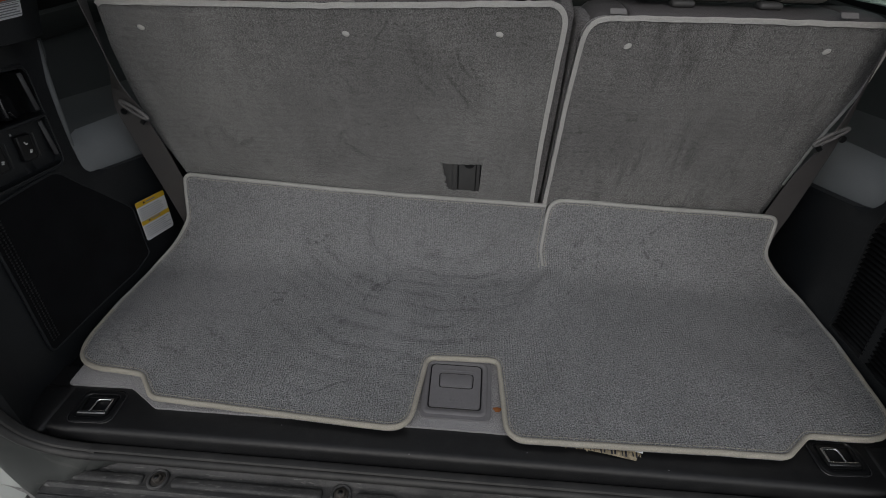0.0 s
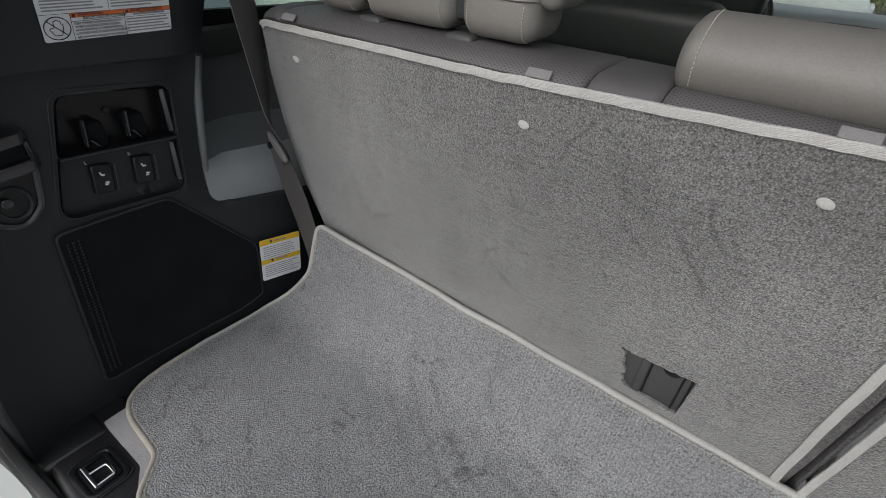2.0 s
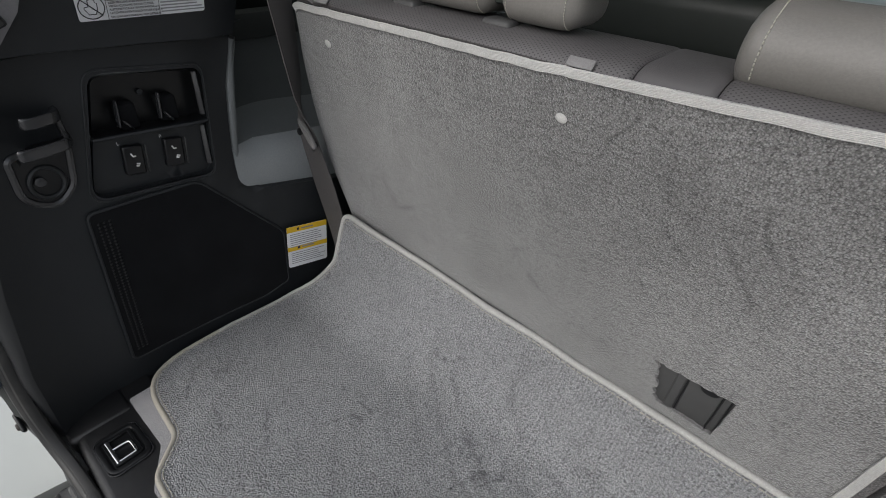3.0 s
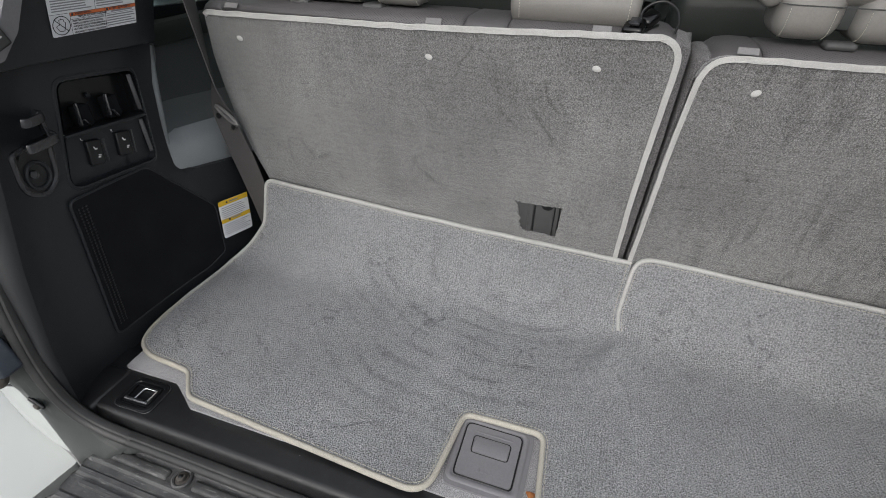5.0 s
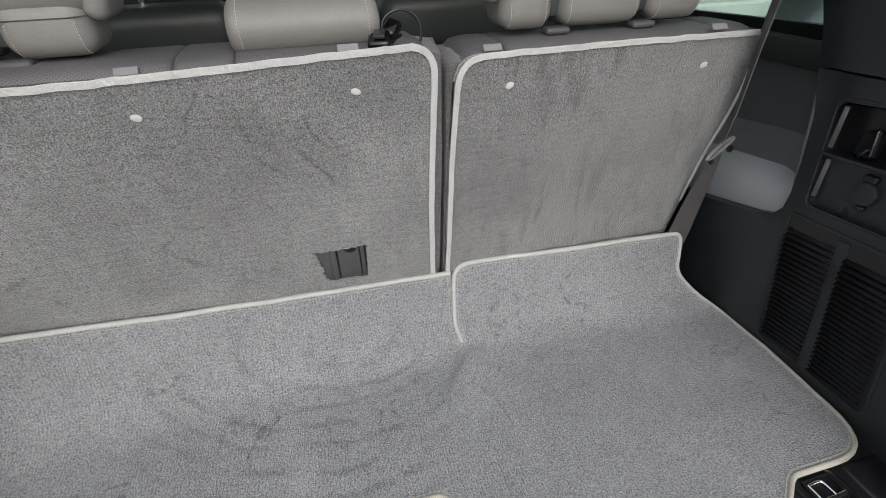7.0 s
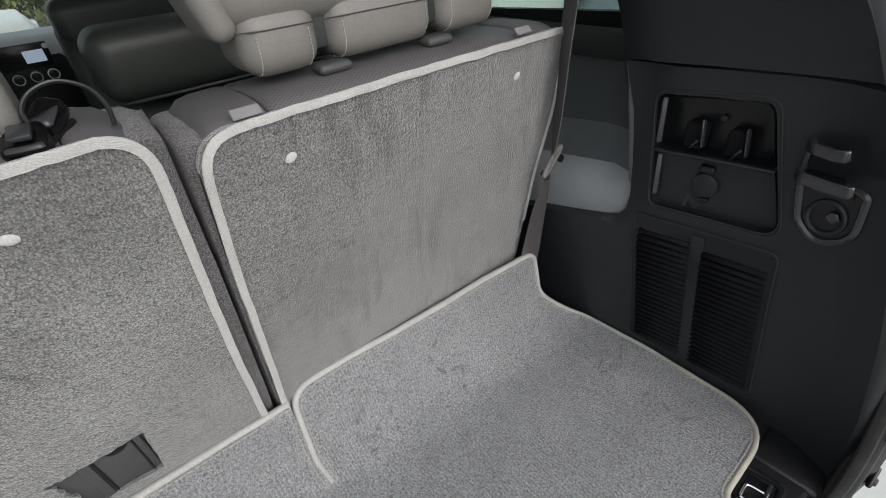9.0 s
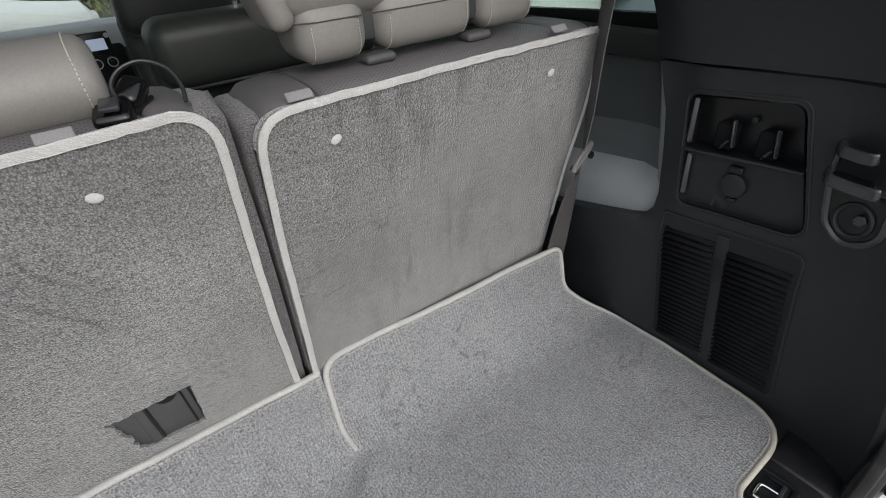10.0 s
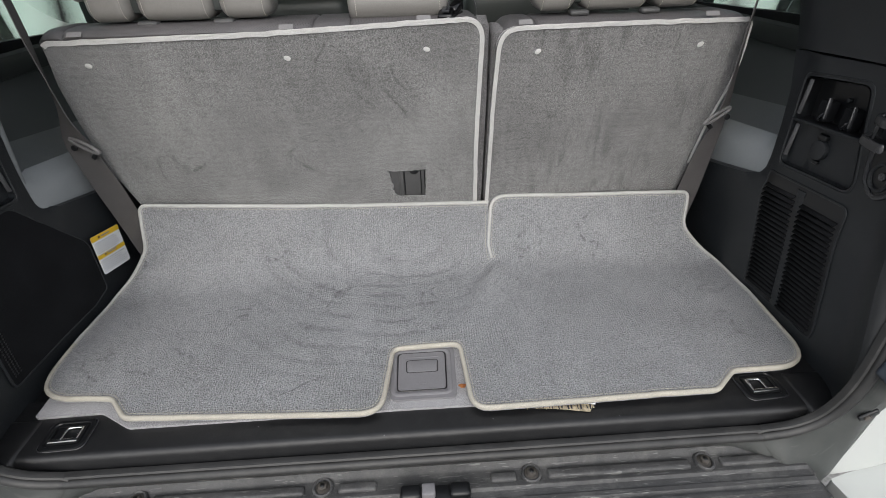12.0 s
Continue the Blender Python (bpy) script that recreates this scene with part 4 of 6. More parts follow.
for s in (-1, 1):
    base = on_side(s)(0.2, 1.18)
    if s < 0:
        pocket = thing("switch_pocket", "black plastic wall pocket with hooks above two seat switches", "wall pocket", at=base)
    else:
        pocket = thing("outlet_pocket", "black plastic wall pocket with hooks above a capped power outlet", "wall pocket", at=base)
    upper = [(0.285, 1.250, 0.012), (0.159, 1.263, 0.016), (0.137, 1.192, 0.004), (0.279, 1.182, 0.004)]
    low = [(0.278, 1.178, 0.004), (0.1355, 1.188, 0.004), (0.112, 1.116, 0.016), (0.267, 1.105, 0.014)]
    part("cubby", frame_box(s, upper, 0.030), BLACK_DEEP, pocket)
    part("plate", sheet(resample(rounded(low), 0.012), on_side(s, -0.010), 0.02), BLACK, pocket)
    part("plate_rim", frame_box(s, low, 0.014), BLACK, pocket)
    part("divider", flat_bead(resample([Vector((0.279, 1.180)), Vector((0.136, 1.190))], 0.02, False), s, 0.003, 0.004, -0.001, closed=False), BLACK, pocket)
    part("surround", flat_bead(resample(rounded([(0.291, 1.257, 0.018), (0.153, 1.271, 0.022), (0.106, 1.110, 0.022), (0.271, 1.097, 0.018)]), 0.012), s, 0.0016, 0.0014), BLACK, pocket)
    # bright chamfers at the forward edge
    for y0, z0, y1, z1 in ((0.2805, 1.246, 0.2745, 1.188), (0.2735, 1.173, 0.2640, 1.116)):
        c = Vector(((y0 + y1) / 2, (z0 + z1) / 2))
        ang = math.degrees(math.atan2(y1 - y0, z0 - z1))
        part("chamfer", rbox((0.007, 0.003, abs(z0 - z1)), (side_x(s, c.x, c.y) + s * 0.006, c.x, c.y), 0.002, 2, (ang, 0, -s * 50)), EDGE_STRIP, pocket, "satin edge strip")
    for y in (0.236, 0.186):
        hk = part("hook", side_rbox(s, y, 1.205, 0.024, 0.034, 0.020, -0.010, 0.004), BLACK_FELT, pocket)
        part("hook_tip", rbox((0.006, 0.0032, 0.034), (side_x(s, y, 1.21) + s * 0.008, y + s * 0.0 - 0.012, 1.212), 0.0018, 2, (-10, 0, -s * 20)), SATIN, pocket)
        part("hook_tip", rbox((0.006, 0.0032, 0.018), (side_x(s, y, 1.21) + s * 0.008, y - 0.004, 1.196), 0.0018, 2, (35, 0, -s * 20)), SATIN, pocket)
    part("screw", tube(0.0040, 0.006, (side_x(s, 0.21, 1.23) + s * 0.027, 0.212, 1.228), (0, 90, 0), 12, 0.001), BLACK, pocket)
    if s < 0:
        for y, z, letter in ((0.173, 1.151, "L"), (0.224, 1.147, "R")):
            sw = part("switch", side_rbox(s, y, z, 0.025, 0.040, 0.012, -0.002, 0.003, -8), BLACK_DEEP, pocket, "black rocker switch with white legend")
            x = side_x(s, y, z) - 0.0019
            for dy, dz, wy, wz, rt in ((-0.0030, 0.0080, 0.0020, 0.0060, 20), (-0.0005, 0.0060, 0.0035, 0.0022, 0), (0.0010, -0.0050, 0.0050, 0.0020, -20), (-0.0005, -0.0075, 0.0042, 0.0026, -10)):
                part("legend", rbox((0.001, wy, wz), (x, y + dy + 0.002, z + dz), 0.0004, 1, (rt, 0, 0)), ICON, sw)
            part("edge_line", rbox((0.003, 0.0014, 0.038), (x + 0.001, y + 0.0150, z - 0.001), 0.0004, 1, (-8, 0, 0)), EDGE_STRIP, sw)
            lettering("letter", letter, 0.0065, Matrix.Translation((side_x(s, y, z) - 0.0088, y - 0.012, z + 0.0215)) @ Euler((radians(90), 0, radians(90))).to_matrix().to_4x4(), ICON, pocket)
    else:
        cap = part("outlet_cap", tube(0.0165, 0.012, (side_x(s, 0.206, 1.148) + 0.008, 0.206, 1.148), (0, 90, 0), 32, 0.003), BLACK, pocket, "round black outlet cap")
        part("cap_hinge", side_rbox(s, 0.208, 1.169, 0.018, 0.010, 0.010, -0.003, 0.003), BLACK_DEEP, pocket)
        part("cap_tab", side_rbox(s, 0.204, 1.128, 0.012, 0.006, 0.008, -0.003, 0.002), BLACK_DEEP, pocket)

    # fixed bag hook with a round recess below it
    hook = thing("bag_hook", "satin black plastic bag hook over a round screw recess", "bag hook", "bag hooks", at=on_side(s)(0.08, 1.18))
    u_line = [(0.112, 1.200, 0.008), (0.100, 1.146, 0.03), (0.076, 1.124, 0.03), (0.046, 1.144, 0.03), (0.050, 1.198, 0.008)]
    pts = resample(rounded(u_line), 0.006)
    part("recess_rim", flat_bead(pts, s, 0.0045, 0.0045, 0.0005), SATIN, hook)
    part("recess_dish", sheet(pts, on_side(s, 0.0012), 0.02), BLACK_DEEP, hook)
    part("dish_ring", sweep([on_side(s, 0.002)(0.076 + 0.017 * math.cos(a_), 1.158 + 0.019 * math.sin(a_)) for a_ in [k * math.pi / 12 for k in range(24)]], oval(0.003, 0.003, 8), Vector((-s, 0, 0)), closed=True), BLACK, hook)
    part("screw", tube(0.0065, 0.006, (side_x(s, 0.070, 1.162) - s * 0.004, 0.070, 1.162), (0, 90, 0), 6, 0.001), SATIN, hook, "dull screw head")
    for z, y_end, out in ((1.234, 0.077, 0.022), (1.206, 0.062, 0.033)):
        curve_ = [on_side(s, 0.000)(0.113, z), on_side(s, out * 0.55)(0.1125, z), on_side(s, out * 0.9)(0.106, z), on_side(s, out)(0.097, z), on_side(s, out + 0.001)((0.1 + y_end) / 2, z), on_side(s, out - 0.001)(y_end + 0.003, z + 0.001), on_side(s, out - 0.005)(y_end, z + 0.002)]
        path = smooth_path(curve_, 6)
        part("prong", sweep(path, [(0.0027 * math.copysign(abs(math.cos(a_)) ** 0.6, math.cos(a_)), 0.0064 * math.copysign(abs(math.sin(a_)) ** 0.6, math.sin(a_))) for a_ in [(k + 0.5) * math.pi / 10 for k in range(20)]], Vector((0, 0, 1))), SATIN, hook)
        web = [on_side(s, 0.0)(0.111, z)] + [p for p in path[6:-6]] + [on_side(s, 0.0)(y_end + 0.012, z)]
        part("web", prism([(p.x, p.y) for p in web], lambda p, z=z: Vector((p[0], p[1], z - 0.0015)), lambda p, z=z: Vector((p[0], p[1], z - 0.0040))), BLACK_DEEP, hook)
    part("root", side_rbox(s, 0.1115, 1.2200, 0.006, 0.040, 0.014, 0.012, 0.003), SATIN, hook)

    # armrest recess beside the rear bench
    arm = thing("armrest_tray", "moulded grey vinyl armrest tray set into the side wall", "armrest", "armrests", at=(s * 0.75, 0.45, 1.03))
    face_x = -0.687 if s < 0 else 0.703
    wallx = s * 0.82 + 0.01
    face = sheet(resample(rounded([(0.306, 1.126, 0.0), (0.303, 1.062, 0.03), (0.36, 1.036, 0.02), (0.47, 1.015, 0.0), (0.75, 0.97, 0.0), (0.75, 1.074, 0.0), (0.47, 1.1068, 0.0)]), 0.012),
                 lambda u, v, s=s, fx=face_x: Vector((fx + s * (0.003 + 0.027 * min(1.0, max(0.0, (u - 0.306) / 0.05))) * min(1.0, max(0.0, 1.0 - (1.126 - 0.117 * (u - 0.306) - v) / 0.045)) ** 2, u, v)), 0.014)
    part("face", face, GREY_VINYL, arm)
    deep = abs(wallx - face_x) - 0.03
    lower_, upper_ = [], []
    for k in range(25):
        y = 0.306 + 0.45 * (k / 24) ** 2
        u = min(1.0, (y - 0.306) / 0.15)
        zt = 1.126 - 0.117 * (y - 0.306)
        inset = 0.003 + 0.027 * min(1.0, (y - 0.306) / 0.05)
        d_ = deep * (1 - (1 - u) ** 2.2)
        lean = 0.035 * max(0.0, 1 - (y - 0.306) / 0.05)
        curve_ = [(face_x + s * (inset + d_ * math.sin(q)), y + lean * (1 - math.cos(q)) * 0.6, zt + 0.095 * (1 - math.cos(q))) for q in [j / 14 * math.pi / 2 for j in range(15)]]
        far = inset + d_
        curve_ += [(face_x + s * far, y + lean * 0.85, 1.242), (face_x + s * (far - 0.004), y + lean, 1.262), (face_x + s * (far - 0.018 * u), y + lean * 1.2, 1.280)]
        lower_.append(curve_[:9])
        upper_.append(curve_[8:])
    # shelf, then pad: darker colour deeper in, standing for shade in the recess
    for nm, rows, mat_ in (("shelf", lower_, ARM_SHADED), ("side_pad", upper_, ARM_DEEP_SHADE)):
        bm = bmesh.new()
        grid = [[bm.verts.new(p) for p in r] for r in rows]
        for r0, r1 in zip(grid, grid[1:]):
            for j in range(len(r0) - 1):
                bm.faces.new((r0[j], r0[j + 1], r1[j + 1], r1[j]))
        part(nm, bm, mat_, arm, "grey cloth side pad with the recess shade in its colour" if nm == "side_pad" else "grey vinyl shelf toned down for the recess shade")
    lipp = smooth_path([(face_x + s * 0.004, 0.3085, 1.090), (face_x + s * 0.004, 0.3110, 1.120), (face_x + s * 0.004, 0.3160, 1.15), (face_x + s * 0.004, 0.326, 1.21), (face_x + s * 0.004, 0.335, 1.255), (face_x + s * 0.006, 0.342, 1.278)], 6)
    part("rear_lip", sweep(lipp, oval(0.0075, 0.0065, 14, 0.0, -0.005), Vector((-s, 0, 0))), ARM_SHADED, arm)

# felt access panel on the left wall
acc = thing("access_panel", "black felt-covered access panel in the side trim", "access panel", at=on_side(-1)(0.2, 0.84))
pl = [(0.096, 1.102, 0.012), (0.240, 1.098, 0.03), (0.356, 0.955, 0.04), (0.349, 0.842, 0.012), (0.300, 0.832, 0.02), (0.070, 0.842, 0.012)]
pts = resample(rounded(pl), 0.012)
part("felt", sheet(pts, on_side(-1, 0.004), 0.03, depth=Vector((-0.005, 0, 0))), BLACK_FELT, acc)
part("border", flat_bead(pts, -1, 0.0022, 0.0022, 0.003), BLACK, acc)
bm = bmesh.new()
for k in range(44):
    f = k / 43
    for j in range(3):
        y, z = 0.104 - 0.022 * f + 0.0065 * j, 1.085 - 0.225 * f
        rbox((0.0018, 0.0034, 0.0022), (side_x(-1, y, z) + 0.0040, y, z), 0, 1, (35, 0, 0), bm)
tagged(part("ribbing", bm, BLACK_DEEP, acc), "", "", "", "stuff")

# louvred grille on the right wall
gr = thing("vent_grille", "black plastic louvred vent grille in the side trim", "vent grille", at=on_side(1)(0.18, 0.84))
gl = [(0.286, 1.080, 0.012), (0.101, 1.093, 0.016), (0.074, 0.838, 0.012), (0.268, 0.828, 0.01)]
pts = resample(rounded(gl), 0.012)
part("plate", sheet(pts, on_side(1, 0.001), 0.03), BLACK_DEEP, gr)
part("border", flat_bead(pts, 1, 0.0022, 0.0016, 0.001), BLACK, gr)
part("mullion", prism([(0.203, 1.078), (0.186, 1.079), (0.164, 0.835), (0.184, 0.834)], lambda p: Vector((side_x(1, *p) - 0.0035, *p)), lambda p: Vector((side_x(1, *p) + 0.002, *p)), 0.001), BLACK, gr)
for (ya, yb) in ((0.276, 0.203), (0.184, 0.106)):
    for k in range(23):
        f = (k + 0.5) / 23
        z = 1.064 - 0.222 * f
        a, b = ya - 0.017 * f, yb - 0.022 * f
        y = (a + b) / 2
        sl = prism([(-0.0035, -0.002), (0.003, 0.0032), (0.0035, 0.0012), (-0.003, -0.0040)], lambda p, a=a, z=z: Vector((side_x(1, a, z) - 0.003 + p[0], a, z + p[1] - 0.003)), lambda p, b=b, z=z: Vector((side_x(1, b, z) - 0.003 + p[0], b, z + p[1] + 0.003)))
        part("slat", sl, BLACK_FELT, gr)


def sticker(name, label, origin, along, upv, nrm, w, h, radius):
    """An empty at a sticker's lower corner, its paper, and a function that lays bars on it."""
    o, a, u, n = Vector(origin), Vector(along).normalized(), Vector(upv).normalized(), Vector(nrm).normalized()
    st = thing(name, label, "label", at=o)
    lay = lambda p, q, t=0.0004: o + a * p + u * q + n * t
    part("paper", sheet(resample(rounded([(0, 0, radius), (w, 0, radius), (w, h, radius), (0, h, radius)]), 0.01), lambda p, q: lay(p, q), 0.03, depth=-n * 0.0003), LABEL_WHITE, st)

    def bar(nm, p, q, bw, bh, mat, t=0.0008):
        bm = bmesh.new()
        vs = [bm.verts.new(lay(*c)) for c in ((p, q, t), (p + bw, q, t), (p + bw, q + bh, t), (p, q + bh, t))]
        top = [bm.verts.new(v.co + n * 0.0001) for v in vs]
        bm.faces.new(top)
        for i in range(4):
            bm.faces.new((vs[i], vs[(i + 1) % 4], top[(i + 1) % 4], top[i]))
        return part(nm, bm, mat, st)

    def text(t_, p, q, size, mat):
        m = Matrix((( a.x, u.x, n.x, 0), (a.y, u.y, n.y, 0), (a.z, u.z, n.z, 0), (0, 0, 0, 1)))
        m.translation = lay(p, q, 0.0012)
        return lettering("lettering", t_, size, m, mat, st)

    return st, bar, text


# yellow-banded caution sticker
rnd = random.Random(3)
st, bar, text = sticker("caution_sticker", "white caution sticker with two yellow bands on black trim", (-0.6685, 0.350, 0.874), (0.13, 0.98, -0.14), (0.0, 0.10, 0.99), (1, -0.13, 0), 0.080, 0.088, 0.006)
for q in (0.0765, 0.036):
    bar("yellow_band", 0.0, q, 0.080, 0.0115 if q > 0.06 else 0.0095, LABEL_YELLOW)
    bar("heading", 0.028, q + 0.0045, 0.024, 0.0026, INK_GREY, 0.0012)
    bar("warning_mark", 0.0195, q + 0.0035, 0.0045, 0.0045, INK, 0.0012)
for q0, n in ((0.0715, 7), (0.031, 6)):
    for k in range(n):
        bar("print_line", 0.006, q0 - 0.0044 * k - 0.001, rnd.uniform(0.052, 0.070), 0.0013, INK_GREY)

# door closer warning label on the leaning pillar trim
LO, LA, LU = Vector((-0.6560, 0.1645, 1.3245)), Vector((0, 1, -0.010)).normalized(), Vector((0.33, 0.01, 1)).normalized()
LN = LA.cross(LU)
st, bar, text = sticker("warning_label", "white warning label with orange headings on black pillar trim", LO, LA, LU, LN, 0.135, 0.074, 0.003)
for q, p0 in ((0.0250, 0.028), (0.0662, 0.0)):
    bar("orange_band", p0, q, 0.135 - p0, 0.0042, LABEL_ORANGE)
text("WARNING", 0.035, 0.0252, 0.0052, INK)
text("AVERTISSEMENT", 0.089, 0.0252, 0.0050, INK)
for p in (0.030, 0.084):
    bar("warning_mark", p, 0.0256, 0.003, 0.003, INK, 0.0012)
text("BACK DOOR CLOSER", 0.040, 0.0212, 0.0046, INK)
bar("heading", 0.092, 0.0221, 0.036, 0.0022, INK_GREY)
bar("rule", 0.028, 0.0246, 0.107, 0.0004, INK)
bar("rule", 0.028, 0.0203, 0.107, 0.0004, INK)
bar("rule", 0.0, 0.0293, 0.135, 0.0004, INK)
bar("rule", 0.082, 0.0, 0.0005, 0.0293, INK)
bar("rule", 0.0675, 0.0297, 0.0005, 0.0365, INK)
bar("rule", 0.0280, 0.0, 0.0005, 0.0293, INK)
for k, t_ in enumerate(("KEEP FINGERS AND HANDS AWAY", "WHEN CLOSING. DOOR CLOSES", "AUTOMATICALLY WHEN PARTIALLY", "LATCHED AND COULD CAUSE INJURY.")):
    text(t_, 0.0305, 0.0166 - 0.0037 * k, 0.0031, INK)
text("SEE OWNER'S MANUAL FOR DETAILS", 0.0305, 0.0010, 0.0031, INK)
for k in range(5):
    bar("print_line", 0.084, 0.0172 - 0.0035 * k, rnd.uniform(0.040, 0.052), 0.0015, INK_GREY)
for k in range(10):
    bar("print_line", 0.004, 0.0625 - 0.0033 * k, rnd.uniform(0.042, 0.060), 0.0015, INK_GREY)
    bar("print_line", 0.070, 0.0625 - 0.0033 * k, rnd.uniform(0.042, 0.060), 0.0015, INK_GREY)
cc = (0.0140, 0.0148)


def on_label(p, q):
    return LO + LA * (cc[0] + p) + LU * (cc[1] + q) + LN * 0.0012


flat = [(-0.0005, 0), (0.0005, 0), (0.0005, 0.0003), (-0.0005, 0.0003)]
part("ring_mark", sweep([on_label(0.0122 * math.cos(t), 0.0122 * math.sin(t)) for t in [k * math.pi / 18 for k in range(36)]], flat, LN, closed=True), INK, st)
part("slash_mark", sweep([on_label(-0.0088, 0.0086), on_label(0.0088, -0.0086)], flat, LN), INK, st)
palm = [(-0.0035, -0.0075), (0.003, -0.0075), (0.0052, -0.002), (0.0056, 0.004), (0.0040, 0.0045), (0.0036, 0.0075), (0.0018, 0.0080), (0.0004, 0.0088), (-0.0012, 0.0080), (-0.0026, 0.0076), (-0.0030, 0.0010), (-0.0062, 0.0004), (-0.0074, -0.0008)]
part("palm_mark", sweep([on_label(*p) for p in palm], [(x * 0.8, h) for x, h in flat], LN, closed=True), INK, st)

# tailgate button panel on the pillar's rear edge
btn = thing("tailgate_button", "grey plastic tailgate switch panel with a black button", "switch panel", at=(-0.655, 0.11, 1.36))
part("panel", sheet(resample(rounded([(0.074, 1.310, 0.010), (0.090, 1.313, 0.010), (0.114, 1.342, 0.014), (0.150, 1.43, 0.006), (0.132, 1.43, 0.006)]), 0.01), lambda u, v: Vector((-0.645 + 0.33 * max(0.0, v - 1.318), u, v)), 0.02, depth=Vector((-0.006, 0, 0))), GREY_PLASTIC, btn)
part("button", rbox((0.008, 0.022, 0.026), (-0.6370, 0.086, 1.340), 0.003, 3, (25, 18, 0)), GREY_PLASTIC_DARK, btn, "grey push button")
part("key_mark", rbox((0.0008, 0.009, 0.0022), (-0.6328, 0.087, 1.340), 0.0003, 1, (25, 18, 0)), ICON, btn)
part("button_gap", rbox((0.0074, 0.025, 0.029), (-0.6374, 0.086, 1.340), 0.003, 2, (25, 18, 0)), BLACK_DEEP, btn)

# ---------------------------------------------------------------- floor mat


def lerp_table(tab, x):
    for (a, fa), (b, fb) in zip(tab, tab[1:]):
        if x <= b:
            return fa + (fb - fa) * max(0.0, (x - a) / (b - a))
    return tab[-1][1]


TURN_Y = [(-0.68, 0.312), (-0.40, 0.334), (-0.13, 0.348), (0.175, 0.352), (0.45, 0.339), (0.70, 0.324)]
BEND, LEAN_A, MAT_Z = 0.08, radians(75), 0.820


def mat_at(u, v, lift=0.0):
    y0 = lerp_table(TURN_Y, u)
    wave = 0.0016 * noise.noise((u * 9, v * 9, 3.1)) + 0.0010 * noise.noise((u * 31, v * 31, 7.7))
    # shallow ruck beside the slit
    wave += 0.009 * math.exp(-((u - 0.190) / 0.045) ** 2 - ((v - 0.385) / 0.05) ** 2) - 0.003 * math.exp(-((u - 0.12) / 0.04) ** 2 - ((v - 0.36) / 0.06) ** 2)
    # fold that runs out from the slit's end
    g = min(1.0, max(0.0, ((u - 0.178) * -0.50 + (v - 0.394) * -0.866) / 0.16))
    across = (u - 0.178) * 0.866 + (v - 0.394) * -0.50
    if 0.0 < g < 1.0:
        wave += (1 - g) * min(1.0, g * 6) * (-0.014 * math.exp(-((across + 0.006) / 0.016) ** 2) + 0.011 * math.exp(-((across - 0.024) / 0.022) ** 2))
    if v <= y0:
        p, n = Vector((u, v, MAT_Z)), Vector((0, 0, 1))
    else:
        a = min((v - y0) / BEND, LEAN_A)
        rest = max(0.0, v - y0 - BEND * LEAN_A)
        p = Vector((u, y0 + BEND * math.sin(a) + rest * math.cos(LEAN_A), MAT_Z + BEND * (1 - math.cos(a)) + rest * math.sin(LEAN_A)))
        n = Vector((0, -math.sin(a), math.cos(a)))
        wave += rest * (0.055 * noise.noise((u * 11, 2.2, 0.5)) - 0.01)
    return p + n * (wave + lift)


def mat_up(u, v):
    e = 0.002
    du, dv = mat_at(u + e, v) - mat_at(u - e, v), mat_at(u, v + e) - mat_at(u, v - e)
    return du.cross(dv).normalized()


MAT_EDGE = [(-0.590, 0.545, 0.018), (-0.597, 0.445, 0.06), (-0.661, 0.340, 0.07), (-0.668, 0.220, 0.0), (-0.664, 0.067, 0.078), (-0.524, 0.059, 0.03), (-0.482, 0.015, 0.03), (-0.060, -0.008, 0.040), (-0.045, 0.136, 0.018), (0.082, 0.139, 0.018), (0.092, -0.010, 0.030),
            (0.505, -0.004, 0.03), (0.552, 0.034, 0.03), (0.700, 0.034, 0.085), (0.706, 0.220, 0.0), (0.703, 0.345, 0.07), (0.630, 0.440, 0.06), (0.634, 0.520, 0.018), (0.183, 0.545, 0.035), (0.1755, 0.430, 0.02), (0.1800, 0.394, 0.0), (0.1765, 0.393, 0.0), (0.1735, 0.430, 0.02), (0.1765, 0.531, 0.004)]
edge = resample(rounded(MAT_EDGE), 0.008)
mat = thing("cargo_mat", "creased light grey carpet cargo mat with pale bound edge", "floor mat", at=(0, 0.2, 0.806))
bm = sheet(edge, mat_at, 0.011, jitter=0.3)
rim = [e for e in bm.edges if len(e.link_faces) == 1]
bm.normal_update()
low = {}
ret = bmesh.ops.extrude_edge_only(bm, edges=rim)
for g in ret["geom"]:
    if isinstance(g, bmesh.types.BMVert):
        top = min((e.other_vert(g) for e in g.link_edges), key=lambda v: (v.co - g.co).length)
        low[g] = (0, -0.25, -1) if g.co.z < 0.86 else (0, 0.97, -0.25)
for g, d in low.items():
    g.co += Vector(d).normalized() * (0.010 if d[1] < 0 else 0.004)
part("carpet", bm, MAT_PILE, mat)
bead = oval(0.0044, 0.0056, 12, 0.0, -0.0034)
first = min(range(len(edge)), key=lambda i: (edge[i] - Vector((0.1765, 0.531))).length)
last = min(range(len(edge)), key=lambda i: (edge[i] - Vector((0.1800, 0.3945))).length)
run = edge[first:] + edge[:first]
run = run[:(last - first) % len(edge) + 1]
